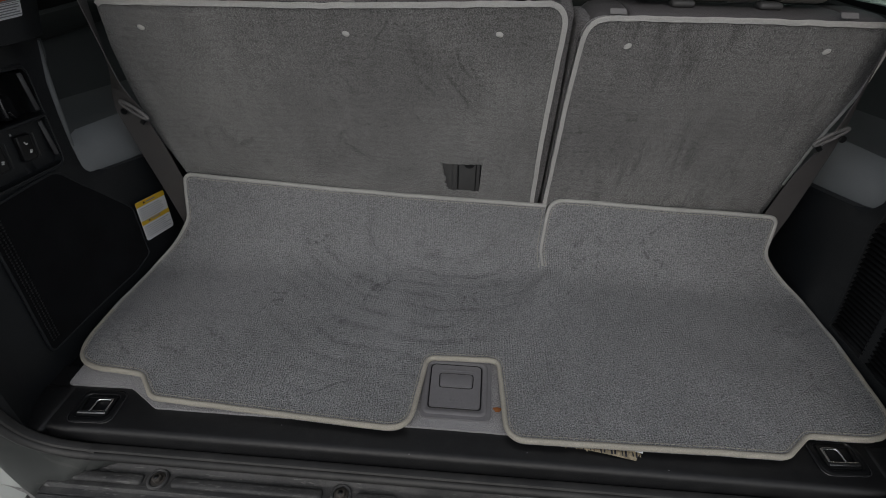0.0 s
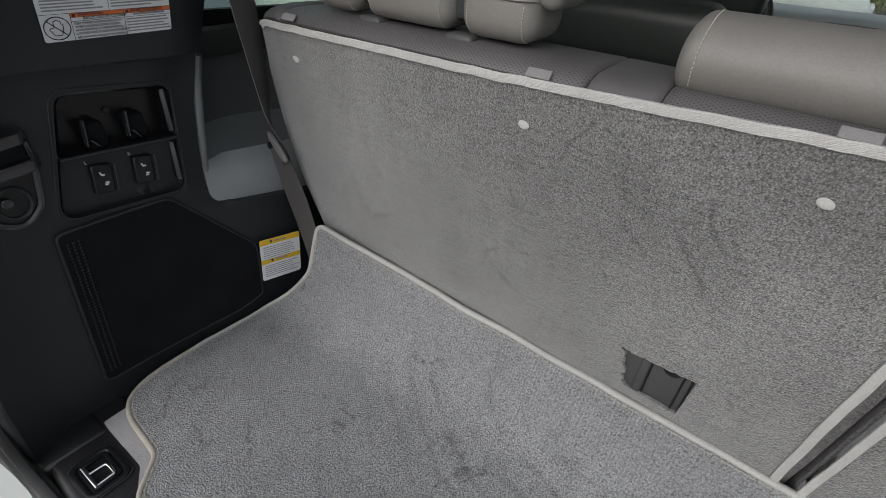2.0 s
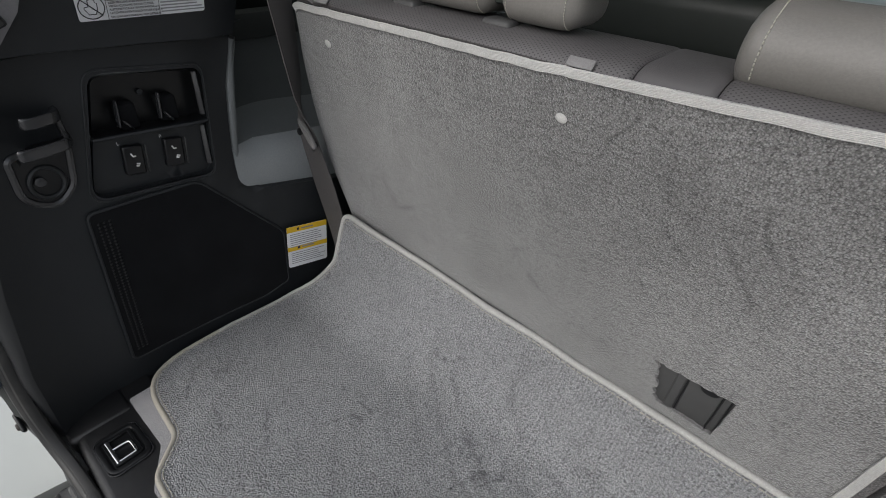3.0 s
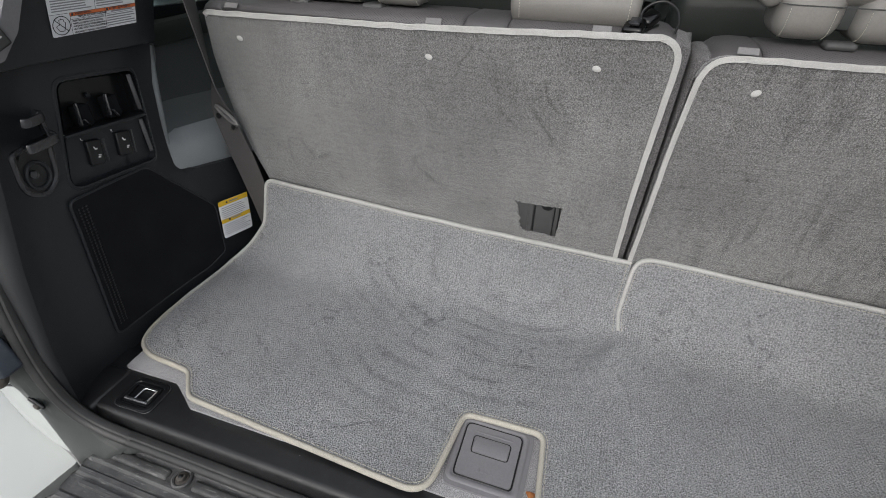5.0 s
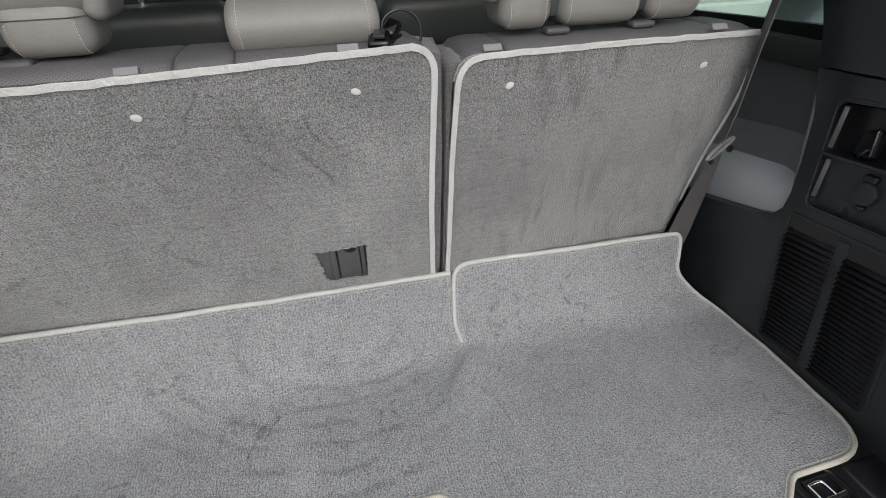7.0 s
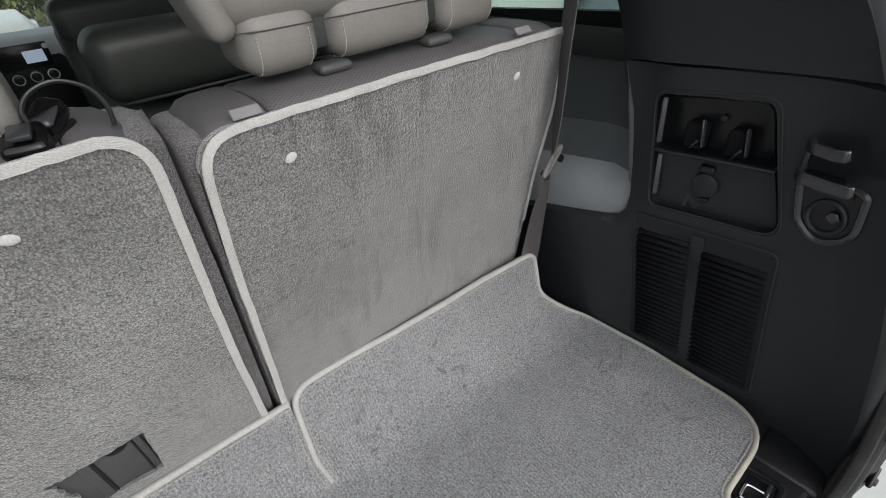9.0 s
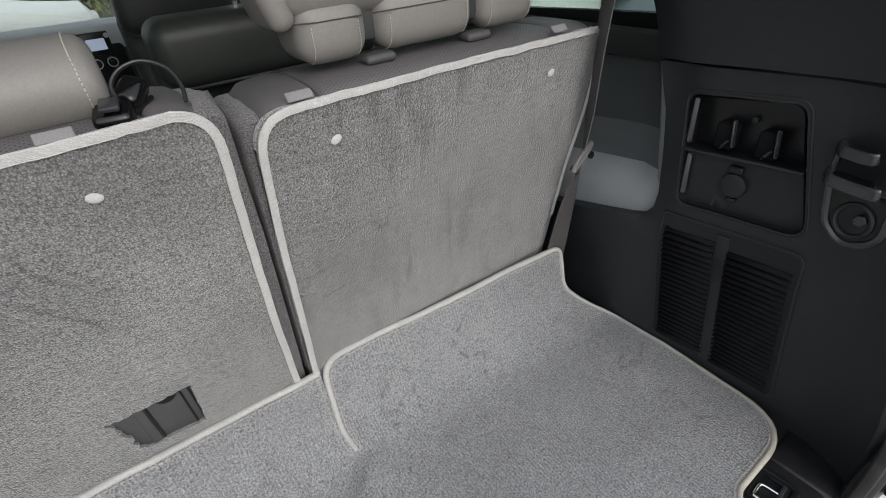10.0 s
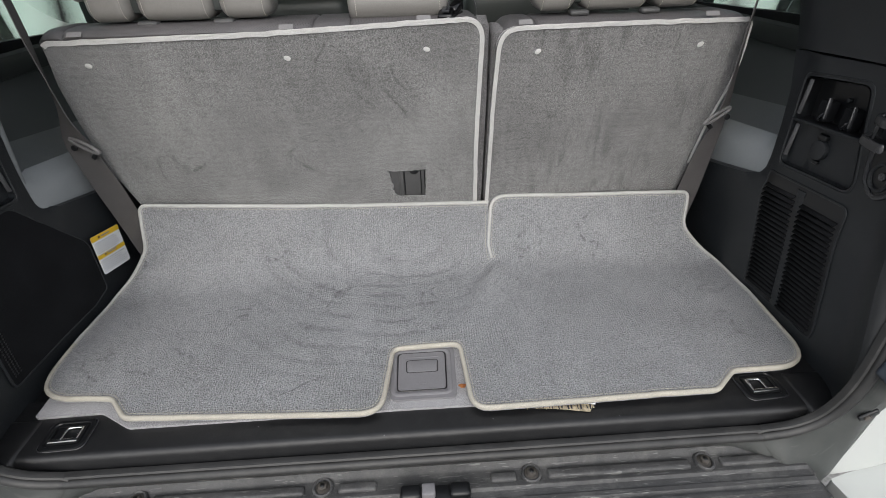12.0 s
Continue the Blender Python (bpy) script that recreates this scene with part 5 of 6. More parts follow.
# the binding is soiled along the sill and clean along the upright flap
cuts = [i + 1 for i in range(len(run) - 1) if (run[i].y < 0.20) != (run[i + 1].y < 0.20) and abs(run[i].x) > 0.3]
spans = list(zip([0] + cuts, cuts + [len(run) - 1]))
for i0, i1 in spans:
    seg = run[i0:i1 + 1]
    soiled = seg[len(seg) // 2].y < 0.20
    part("binding", sweep([mat_at(p.x, p.y) for p in seg], bead, [mat_up(p.x, p.y) for p in seg]), TAPE if soiled else TAPE_FLAP, mat, "cream fabric binding, soiled along the sill" if soiled else "pale fabric binding")
# seam of the binding
st_path = []
for i in range(len(edge)):
    a, c = edge[i - 1], edge[(i + 1) % len(edge)]
    t = (c - a).normalized()
    q = edge[i] + Vector((-t.y, t.x)) * 0.0062
    if not inside(q, edge):
        q = edge[i] - Vector((-t.y, t.x)) * 0.0062
    st_path.append(q)
bm = bmesh.new()
for i in range(0, len(st_path) - 1):
    a, b = st_path[i], st_path[i + 1]
    if (a - b).length < 0.012:
        pa, pb = mat_at(a.x, a.y, 0.0009), mat_at(b.x, b.y, 0.0009)
        sweep([pa.lerp(pb, 0.12), pa.lerp(pb, 0.82)], oval(0.0008, 0.0006, 5), mat_up(a.x, a.y), bm=bm)
tagged(part("stitching", bm, THREAD, mat, "pale thread along the binding"), "", "", "", "stuff")

# release plate in the deck, in the mat's notch
plate = thing("deck_latch", "grey plastic push latch set into the cargo deck", "deck latch", at=(0.01, 0.083, 0.806))
part("base", sheet(resample(rounded([(-0.047, 0.022, 0.014), (0.068, 0.022, 0.014), (0.070, 0.140, 0.014), (-0.048, 0.140, 0.014)]), 0.01), lambda u, v: Vector((u, v, 0.8095)), 0.03, depth=0.005), GREY_PLASTIC, plate)
part("frame", sweep([Vector((p.x, p.y, 0.8098)) for p in resample(rounded([(-0.041, 0.033, 0.010), (0.057, 0.033, 0.010), (0.059, 0.133, 0.012), (-0.042, 0.133, 0.012)]), 0.008)], oval(0.0046, 0.0016, 8), Vector((0, 0, 1)), closed=True), GREY_PLASTIC, plate)
part("gap", sweep([Vector((p.x, p.y, 0.8103)) for p in resample(rounded([(-0.0345, 0.0395, 0.007), (0.0505, 0.0395, 0.007), (0.0525, 0.127, 0.009), (-0.0355, 0.127, 0.009)]), 0.008)], oval(0.0013, 0.0009, 6), Vector((0, 0, 1)), closed=True), BLACK_DEEP, plate, "dark gap round the lid")
lid = part("lid", sheet(resample(rounded([(-0.0335, 0.0406, 0.007), (0.0494, 0.0406, 0.007), (0.0514, 0.1258, 0.009), (-0.0344, 0.1258, 0.009)]), 0.004), lambda u, v: Vector((u, v, 0.8112)), 0.01, depth=0.004), GREY_PLASTIC, plate)
part("push_pad_gap", sweep([Vector((p.x, p.y, 0.8113)) for p in resample(rounded([(-0.019, 0.079, 0.006), (0.037, 0.079, 0.006), (0.038, 0.108, 0.006), (-0.020, 0.108, 0.006)]), 0.008)], oval(0.0009, 0.0005, 6), Vector((0, 0, 1)), closed=True), BLACK_DEEP, lid)
part("push_pad", rbox((0.053, 0.026, 0.003), (0.009, 0.0935, 0.8108), 0.0012, 2), GREY_PLASTIC, lid)
part("ridge", rbox((0.060, 0.002, 0.0016), (0.009, 0.1150, 0.8114), 0.0006, 2), GREY_PLASTIC, lid)
for k in range(4):
    part("embossed_mark", rbox((0.0042, 0.0055, 0.0008), (-0.0005 + 0.0062 * k, 0.055, 0.8113), 0.0003, 1), GREY_PLASTIC, lid)

spot = finish("rust_spot", sheet(resample([Vector((0.0785 + 0.0062 * math.cos(t) * (1 + 0.35 * math.sin(3 * t)), 0.046 + 0.0062 * math.sin(t) * (1 + 0.3 * math.cos(2 * t)))) for t in [k * math.pi / 10 for k in range(20)]], 0.004), lambda u, v: Vector((u, v, 0.8066 + 0.0022 * max(0.0, 1 - ((u - 0.0785) ** 2 + (v - 0.046) ** 2) / 3.6e-5) + 0.0008 * noise.noise((u * 900, v * 900, 0)))), 0.002), RUST)
tagged(spot, "small rusty orange crumb on the felt deck", "debris")

card = thing("printed_card", "brown printed card slipped under the mat edge", "card", at=(0.235, 0.0, 0.806))
bm = sheet(resample([Vector(p) for p in ((0.166, -0.004), (0.284, -0.0205), (0.302, 0.003), (0.29, 0.05), (0.18, 0.05))], 0.01), lambda u, v: Vector((u, v, 0.8075 - 0.003 * max(0.0, 0.005 - v) / 0.02 + 0.0008 * math.sin(60 * u))), 0.012, depth=0.0006)
part("sheet", bm, PAPER, card)
rnd = random.Random(8)
for k in range(22):
    u = 0.182 + 0.0052 * k
    bm = rbox((rnd.uniform(0.0012, 0.003), rnd.uniform(0.006, 0.011), 0.0003), (u, -0.006 - 0.07 * max(0, u - 0.18), 0.8078 - 0.003 * 0.4), 0, 1, (0, 0, rnd.uniform(-12, 2)))
    part("print_mark", bm, INK if k % 3 else PAPER, card)
part("fold", rbox((0.012, 0.016, 0.0006), (0.2925, -0.003, 0.8083), 0, 1, (0, -20, -28)), LABEL_WHITE, card)


for x, y, z in ((0.123, -0.020, 0.8008), (-0.055, -0.036, 0.7990), (-0.262, -0.006, 0.8010), (0.33, -0.030, 0.8005)):
    crumb = finish("crumb", ball(0.0009, (x, y, z - 0.0004), (1.2, 0.8, 0.7), u=7, v=5), GREY_PLASTIC)
    tagged(crumb, "tiny pale crumb lying on the black sill", "debris", "crumbs on the sill")


def tie_down(x, y, rz, m):
    td = thing("tie_down", "folding chrome tie-down loop in a black plastic cup on the sill", "tie-down", "tie-downs", at=(0, 0, 0))
    ring_ = lambda a, b, r, z: [Vector((p.x, p.y, z)) for p in resample(rounded([(-a, -b, r), (a, -b, r), (a, b, r), (-a, b, r)]), 0.005)]
    up = Vector((0, 0, 1))
    part("cup_frame", sweep(ring_(0.0315, 0.0240, 0.012, 0.0018), [(-0.0050, -0.0025), (0.0050, -0.0025), (0.0040, 0.0016), (0.0012, 0.0026), (-0.0020, 0.0018), (-0.0040, -0.0010)], up, closed=True), BLACK_DEEP, td, "glossy black cup frame")
    part("cup_bead", sweep(ring_(0.0365, 0.0288, 0.014, 0.0010), oval(0.0011, 0.0013, 6), up, closed=True), SATIN, td)
    part("cup_floor", rbox((0.060, 0.046, 0.0024), (0, 0, 0.0002), 0.001, 1), BLACK_DEEP, td)
    part("inner_frame", sweep(ring_(0.0235, 0.0165, 0.004, 0.0030), [(-0.0022, -0.0012), (0.0022, -0.0012), (0.0016, 0.0012), (-0.0016, 0.0012)], up, closed=True), BLACK_DEEP, td)
    # chrome only where the loop shines; its reflections are built as separate bars
    bar_ = oval(0.0030, 0.0022, 10)
    loop = part("loop", sweep([Vector((q, -0.0125, 0.0046)) for q in (-0.0225, 0.0, 0.0225)], bar_, up), CHROME, td, "chrome loop")
    arm = smooth_path([Vector(p) for p in ((-m * 0.0190, 0.0110, 0.0046), (-m * 0.0060, 0.0112, 0.0046), (m * 0.0020, 0.0100, 0.0046), (m * 0.0042, 0.0040, 0.0046), (m * 0.0050, -0.0100, 0.0046))], 5)
    part("arm", sweep(arm, [(q * 0.72, w) for q, w in bar_], up), CHROME, loop, "chrome stretch shaped like the loop's bright reflection")
    part("side_bar", sweep([Vector((-m * 0.0196, q, 0.0046)) for q in (-0.0120, 0.0, 0.0108)], [(q * 0.72, w) for q, w in bar_], up), CHROME, loop, "chrome side bar")
    # black bar in place of the loop's dark reflection
    part("side_bar", rbox((0.0030, 0.0240, 0.0026), (m * 0.0222, 0.0, 0.0040), 0.001, 2), BLACK_DEEP, td)
    td.matrix_basis = pose(x, y, 0.8008, 0, 0, rz)
    return td


bpy.context.view_layer.update()
tie_down(-0.570, 0.001, 2, -1)
tie_down(0.591, 0.011, 3, 1)

# ---------------------------------------------------------------- rear bench, two backrests with carpet covers


def seat_y(z):
    return 0.416 + 0.15 * (1.287 - z)


def seat_at(lift=0.0):
    def f(u, z):
        w = 0.0022 * noise.noise((u * 7, z * 7, 1.3)) + 0.0008 * noise.noise((u * 30, z * 30, 4.0))
        return Vector((u, seat_y(z) - 0.010 - lift - w, z))
    return f


BACK_N = Vector((0, -1, -0.15)).normalized()


def ribbed(width, thick, ribs):
    """A woven tape's section: flat below, ribbed above."""
    top = []
    for k in range(ribs * 2 + 1):
        top.append((width / 2 - width * k / (ribs * 2), thick if k % 2 else thick * 0.75))
    return [(-width / 2, -0.001)] + [(width / 2, -0.001)] + top


def backrest(name, label, x_lo, x_hi, x_lo_b, x_hi_b, ztop):
    """x_lo, x_hi at the top; x_lo_b, x_hi_b at the cargo floor."""
    seat = thing(name, label, "car seat", "rear bench seats", at=((x_lo + x_hi) / 2, 0.5, 0.79))
    ring = [(seat_y(0.80), 0.80), (seat_y(1.0), 1.0), (seat_y(1.2), 1.2), (seat_y(ztop - 0.02), ztop - 0.02), (seat_y(ztop) + 0.004, ztop - 0.006), (seat_y(ztop) + 0.016, ztop), (0.47, ztop + 0.002), (0.53, ztop - 0.004), (0.555, ztop - 0.03), (0.56, ztop - 0.08), (0.60, 0.80)]

    def lo(p):
        f = (p[1] - 0.80) / (ztop - 0.80)
        return Vector((x_lo_b + (x_lo - x_lo_b) * f, *p))

    def hi(p):
        f = (p[1] - 0.80) / (ztop - 0.80)
        return Vector((x_hi_b + (x_hi - x_hi_b) * f, *p))

    part("shell", prism(ring, lo, hi, 0.014, 4), FELT, seat, "grey felt-covered seat back")
    return seat


seat_l = backrest("rear_seat_wide", "wide grey leather backrest with felt back and two head restraints", -0.632, 0.1640, -0.588, 0.160, 1.337)
seat_r = backrest("rear_seat_narrow", "narrow grey leather backrest with felt back and one head restraint", 0.1690, 0.655, 0.166, 0.612, 1.322)


TOP_RING = [(0.430, -0.045), (0.416, -0.022), (0.406, -0.012), (0.4035, -0.005), (0.407, 0.0), (0.416, 0.004), (0.430, 0.007), (0.450, 0.008), (0.500, 0.007), (0.525, 0.002), (0.540, -0.010), (0.546, -0.030), (0.546, -0.045)]


def bolster(seat, x0, x1, z, mat_, ends=(0, 0)):
    """A run of the bench's top cushion; ends says which side falls away as the bench's own corner."""
    xs = []
    for e, x, s_ in ((ends[0], x0, 1), (ends[1], x1, -1)):
        if e:
            xs += [(x + s_ * d * 0.034, k) for d, k in ((0.0, 1.0), (0.10, 0.62), (0.30, 0.28), (0.6, 0.07), (1.0, 0.0))]
        else:
            xs += [(x + s_ * 0.0004, 0.10), (x + s_ * 0.003, 0.03), (x + s_ * 0.007, 0.0)]
    bm = bmesh.new()
    rings = []
    for x, k in sorted(xs):
        ring = []
        for y, dz in TOP_RING:
            ring.append(bm.verts.new((x, y + 0.030 * k * (1 if y < 0.47 else -1), z + dz - 0.030 * k * (dz > -0.02) + 0.0012 * noise.noise((x * 24, y * 30, 0)))))
        rings.append(ring)
    for r0, r1 in zip(rings, rings[1:]):
        for j in range(len(TOP_RING) - 1):
            bm.faces.new((r0[j], r0[j + 1], r1[j + 1], r1[j]))
    bm.faces.new(rings[0])
    bm.faces.new(rings[-1])
    part("top_cushion", bm, mat_, seat)


for x0, x1, m, e in ((-0.634, -0.580, CUSHION, (1, 0)), (-0.580, -0.150, PERF, (0, 0)), (-0.150, -0.085, CUSHION, (0, 0)), (-0.085, 0.102, PERF, (0, 0)), (0.102, 0.153, CUSHION, (0, 1))):
    bolster(seat_l, x0, x1, 1.3395, m, e)
for x0, x1, m, e in ((0.180, 0.246, CUSHION, (1, 0)), (0.246, 0.575, PERF, (0, 0)), (0.575, 0.650, CUSHION, (0, 1))):
    bolster(seat_r, x0, x1, 1.3275, m, e)


def stitches(seat, path, nrm, gap=0.005, size=0.0007):
    bm = bmesh.new()
    pts = resample([Vector(p) for p in path], gap, False)
    for a, b in zip(pts, pts[1:]):
        sweep([a.lerp(b, 0.1), a.lerp(b, 0.75)], oval(size, size, 5), nrm, bm=bm)
    return bm


def head_restraint(seat, x0, x1, zb, feet):
    """Three low rolls below a wide upper pad with end caps, on two posts."""
    w = x1 - x0
    g1, g2 = x0 + 0.26 * w, x0 + 0.70 * w
    hr = part("head_restraint", rbox((w + 0.024, 0.095, 0.15), ((x0 + x1) / 2, 0.482, zb + 0.113), 0.030, 6), LEATHER, seat, "warm grey leather head restraint")
    for a, b in ((x0, g1 - 0.005), (g1 + 0.005, g2 - 0.005), (g2 + 0.005, x1)):
        part("roll", rbox((b - a, 0.080, 0.060), ((a + b) / 2, 0.475, zb + 0.030), 0.022, 6), LEATHER, hr)
        for x in (a + 0.013, b - 0.013):
            re_ = math.sqrt(0.022 ** 2 - 0.009 ** 2) + 0.0004
            pts = [(x, 0.457 - re_, zb + 0.037)] + [(x, 0.457 - re_ * math.cos(t_), zb + 0.022 - re_ * math.sin(t_)) for t_ in [k * 0.13 for k in range(12)]]
            part("stitching", stitches(seat, pts, Vector((0, -1, -0.4)), 0.0036, 0.0005), THREAD, hr, "pale thread")
    part("gap_lining", rbox((w * 0.9, 0.07, 0.045), ((x0 + x1) / 2, 0.486, zb + 0.034), 0.01, 2), SEAT_SHELL, hr)
    part("seam", sweep([Vector((x0 - 0.002, 0.4390, zb + 0.0415)), Vector((x0 + 0.02, 0.4352, zb + 0.0405)), Vector((x1 - 0.02, 0.4352, zb + 0.0405)), Vector((x1 + 0.002, 0.4390, zb + 0.0415))], oval(0.0007, 0.0010, 6), Vector((0, -1, 0))), SEAT_SHELL, hr)
    for s_ in (-1, 1):
        xx = (x0 + x1) / 2 + s_ * (w / 2 + 0.014)
        part("end_cap", rbox((0.026, 0.072, 0.060), (xx, 0.476, zb + 0.064), 0.0125, 5, (0, s_ * 18, 0)), LEATHER, hr)
    for x in feet:
        part("post_collar", rbox((0.036, 0.024, 0.010), (x, 0.446, zb - 0.003), 0.005, 3), GREY_PLASTIC_DARK, seat, "grey plastic post collar")


head_restraint(seat_l, -0.545, -0.224, 1.350, (-0.444, -0.311))
head_restraint(seat_r, 0.250, 0.560, 1.343, (0.333, 0.466))

# folded middle head restraint
zc = 1.335
ring = [(0.440, zc + 0.004), (0.428, zc + 0.014), (0.421, zc + 0.028), (0.423, zc + 0.043), (0.433, zc + 0.055), (0.452, zc + 0.063), (0.478, zc + 0.066), (0.512, zc + 0.061), (0.535, zc + 0.046), (0.54, zc + 0.02), (0.53, zc + 0.004), (0.49, zc)]
hr = part("middle_head_restraint", prism(ring, lambda p: Vector((-0.088, *p)), lambda p: Vector((0.090, *p)), 0.014, 5), LEATHER, seat_l, "plain warm grey leather middle head restraint")
for x in (-0.073, 0.075):
    pts = [(x, p[0] - 0.0006, p[1]) for p in ring[1:5]] + [(x, ring[5][0], ring[5][1] + 0.0006), (x, ring[6][0], ring[6][1] + 0.0006)]
    part("stitching", stitches(seat_l, pts, Vector((0, -1, 0.2)), 0.0042, 0.0006), THREAD, hr, "pale thread")
part("piping", sweep([Vector((-0.086, 0.447, zc + 0.001)), Vector((-0.078, 0.435, zc + 0.002)), Vector((0.080, 0.435, zc + 0.002)), Vector((0.088, 0.447, zc + 0.001))], oval(0.0035, 0.0026, 8), Vector((0, -0.3, 1))), SEAT_SHELL, hr)
part("pad_base", rbox((0.15, 0.07, 0.012), (0.0, 0.482, zc - 0.003), 0.004, 2), SEAT_SHELL, hr)


def seat_cover(name, label, corners, tape_path, tape_w, pile, hole=None):
    cover = thing(name, label, "seat cover", "seat back covers", at=(sum(c[0] for c in corners) / len(corners), seat_y(0.93) - 0.01, 0.93))
    line = resample(rounded(corners), 0.010)
    holes = []
    if hole:
        rn = random.Random(2)
        hp = resample([Vector(p) for p in hole], 0.004)
        holes = [[p + Vector((rn.uniform(-1, 1) * (0.0032 if p.x < -0.028 else 0.0009), rn.uniform(-1, 1) * 0.0011)) for p in hp]]
    bm = sheet(line, seat_at(), 0.014, holes=holes, depth=Vector((0, 0.008, 0)), jitter=0.3)
    part("carpet", bm, pile, cover)
    for path, w in zip(tape_path, tape_w):
        pts = resample([Vector(p) for p in path], 0.008, False)
        rr = random.Random(4)
        part("edge_tape", sweep([seat_at(0.0018 + 0.0004 * noise.noise((p.x * 45, p.y * 45, 8)))(p.x + 0.0011 * noise.noise((p.y * 22, 3, 0)) * (path[0][1] < 1.2 or p.y < 1.29), p.y + 0.0012 * noise.noise((p.x * 36, 5, 0)) + 0.0006 * noise.noise((p.x * 120, 9, 0))) for p in pts], ribbed(w, 0.0016, 7), BACK_N), TAPE_CLEAN, cover, "ribbed white woven edge tape")
    return cover, holes


def arc_path(pts):
    """An open rounded path from (u, v, r) points."""
    full = []
    for i, (x, y, r) in enumerate(pts):
        p = Vector((x, y))
        if i in (0, len(pts) - 1) or r <= 0:
            full.append(p)
            continue
        a, c = Vector(pts[i - 1][:2]), Vector(pts[i + 1][:2])
        s_, e_ = p + (a - p).normalized() * r, p + (c - p).normalized() * r
        for k in range(9):
            f = k / 8
            full.append(s_.lerp(p, f).lerp(p.lerp(e_, f), f))
    return full


cov_l, cut = seat_cover("seat_cover_wide", "grey carpet cover with white edging and frayed cut-out on backrest", [(-0.614, 1.3295, 0.016), (-0.25, 1.3325, 0.0), (0.1525, 1.3455, 0.038), (0.148, 1.10, 0.0), (0.148, 0.925, 0.004), (-0.582, 0.925, 0.004), (-0.598, 0.99, 0.03), (-0.616, 1.065, 0.03), (-0.626, 1.155, 0.04), (-0.626, 1.255, 0.04)],
                        [arc_path([(-0.612, 1.3225, 0), (-0.606, 1.3272, 0.005), (-0.25, 1.3300, 0.02), (0.1495, 1.3430, 0.038), (0.1455, 1.18, 0.03), (0.1435, 1.08, 0.03), (0.1462, 0.935, 0)])], [0.0084], SEAT_PILE, [(-0.048, 1.046), (-0.038, 1.041), (0.036, 1.043), (0.032, 0.974), (-0.034, 0.977)])
cov_r, _ = seat_cover("seat_cover_narrow", "grey carpet cover with white woven edging on the narrow backrest", [(0.1765, 1.3265, 0.038), (0.642, 1.328, 0.016), (0.651, 1.255, 0.03), (0.648, 1.20, 0.03), (0.634, 1.13, 0.03), (0.616, 0.925, 0.004), (0.1690, 0.925, 0.004), (0.1715, 1.15, 0.0)],
                      [arc_path([(0.1725, 0.935, 0), (0.1745, 1.10, 0.04), (0.1755, 1.20, 0.03), (0.1815, 1.3240, 0.038), (0.40, 1.3262, 0.02), (0.632, 1.3250, 0)]), arc_path([(0.628, 1.3250, 0), (0.6400, 1.3240, 0.012), (0.6490, 1.255, 0.03), (0.6460, 1.20, 0.03), (0.631, 1.125, 0.03), (0.622, 1.03, 0)])], [0.0078, 0.0042], SEAT_PILE_SOILED)
for cov, x, z in ((cov_l, -0.555, 1.334), (cov_l, -0.195, 1.334), (cov_l, 0.045, 1.3405), (cov_r, 0.226, 1.3275), (cov_r, 0.565, 1.3305)):
    part("fixing_tab", rbox((0.025, 0.010, 0.0016), (x, 0.4030, z + 0.0058), 0.0007, 1, (44, 0, 0)), TAB, cov, "pale fixing tab")
for cov, x, z in ((cov_l, -0.554, 1.288), (cov_l, -0.204, 1.288), (cov_l, 0.048, 1.294), (cov_r, 0.253, 1.283), (cov_r, 0.559, 1.284)):
    bm = ball(0.0064, (0, 0, 0), (1.0, 0.30, 0.68), u=14, v=8)
    bmesh.ops.transform(bm, matrix=Matrix.Translation(seat_at(0.0008)(x, z)) @ Euler((0, radians(-25 if x > 0.1 else 15), 0)).to_matrix().to_4x4(), verts=bm.verts)
    part("button", bm, TAPE_CLEAN, cov, "white oval button")

latch = thing("seat_latch_cover", "grey plastic seat latch cover behind the cut-out", "latch cover", at=(0.0, seat_y(1.015) - 0.004, 0.97))
part("plate", rbox((0.095, 0.006, 0.10), (0.002, seat_y(1.015) - 0.002, 1.015), 0.002, 2, (8, 0, 0)), GREY_PLASTIC_DARK, latch)
for x in (-0.012, 0.024, 0.0325):
    part("groove", rbox((0.0022, 0.003, 0.09), (x, seat_y(1.015) - 0.0052, 1.015), 0.0006, 1, (8, 0, 0)), BLACK_DEEP, latch)
part("ridge", rbox((0.010, 0.004, 0.09), (-0.019, seat_y(1.015) - 0.006, 1.015), 0.002, 2, (8, 0, 0)), GREY_PLASTIC_DARK, latch)
part("finger_hole", tube(0.0105, 0.003, (0.010, seat_y(1.042) - 0.0055, 1.042), (98, 0, 0), 24), BLACK_DEEP, latch)

# ---------------------------------------------------------------- belts


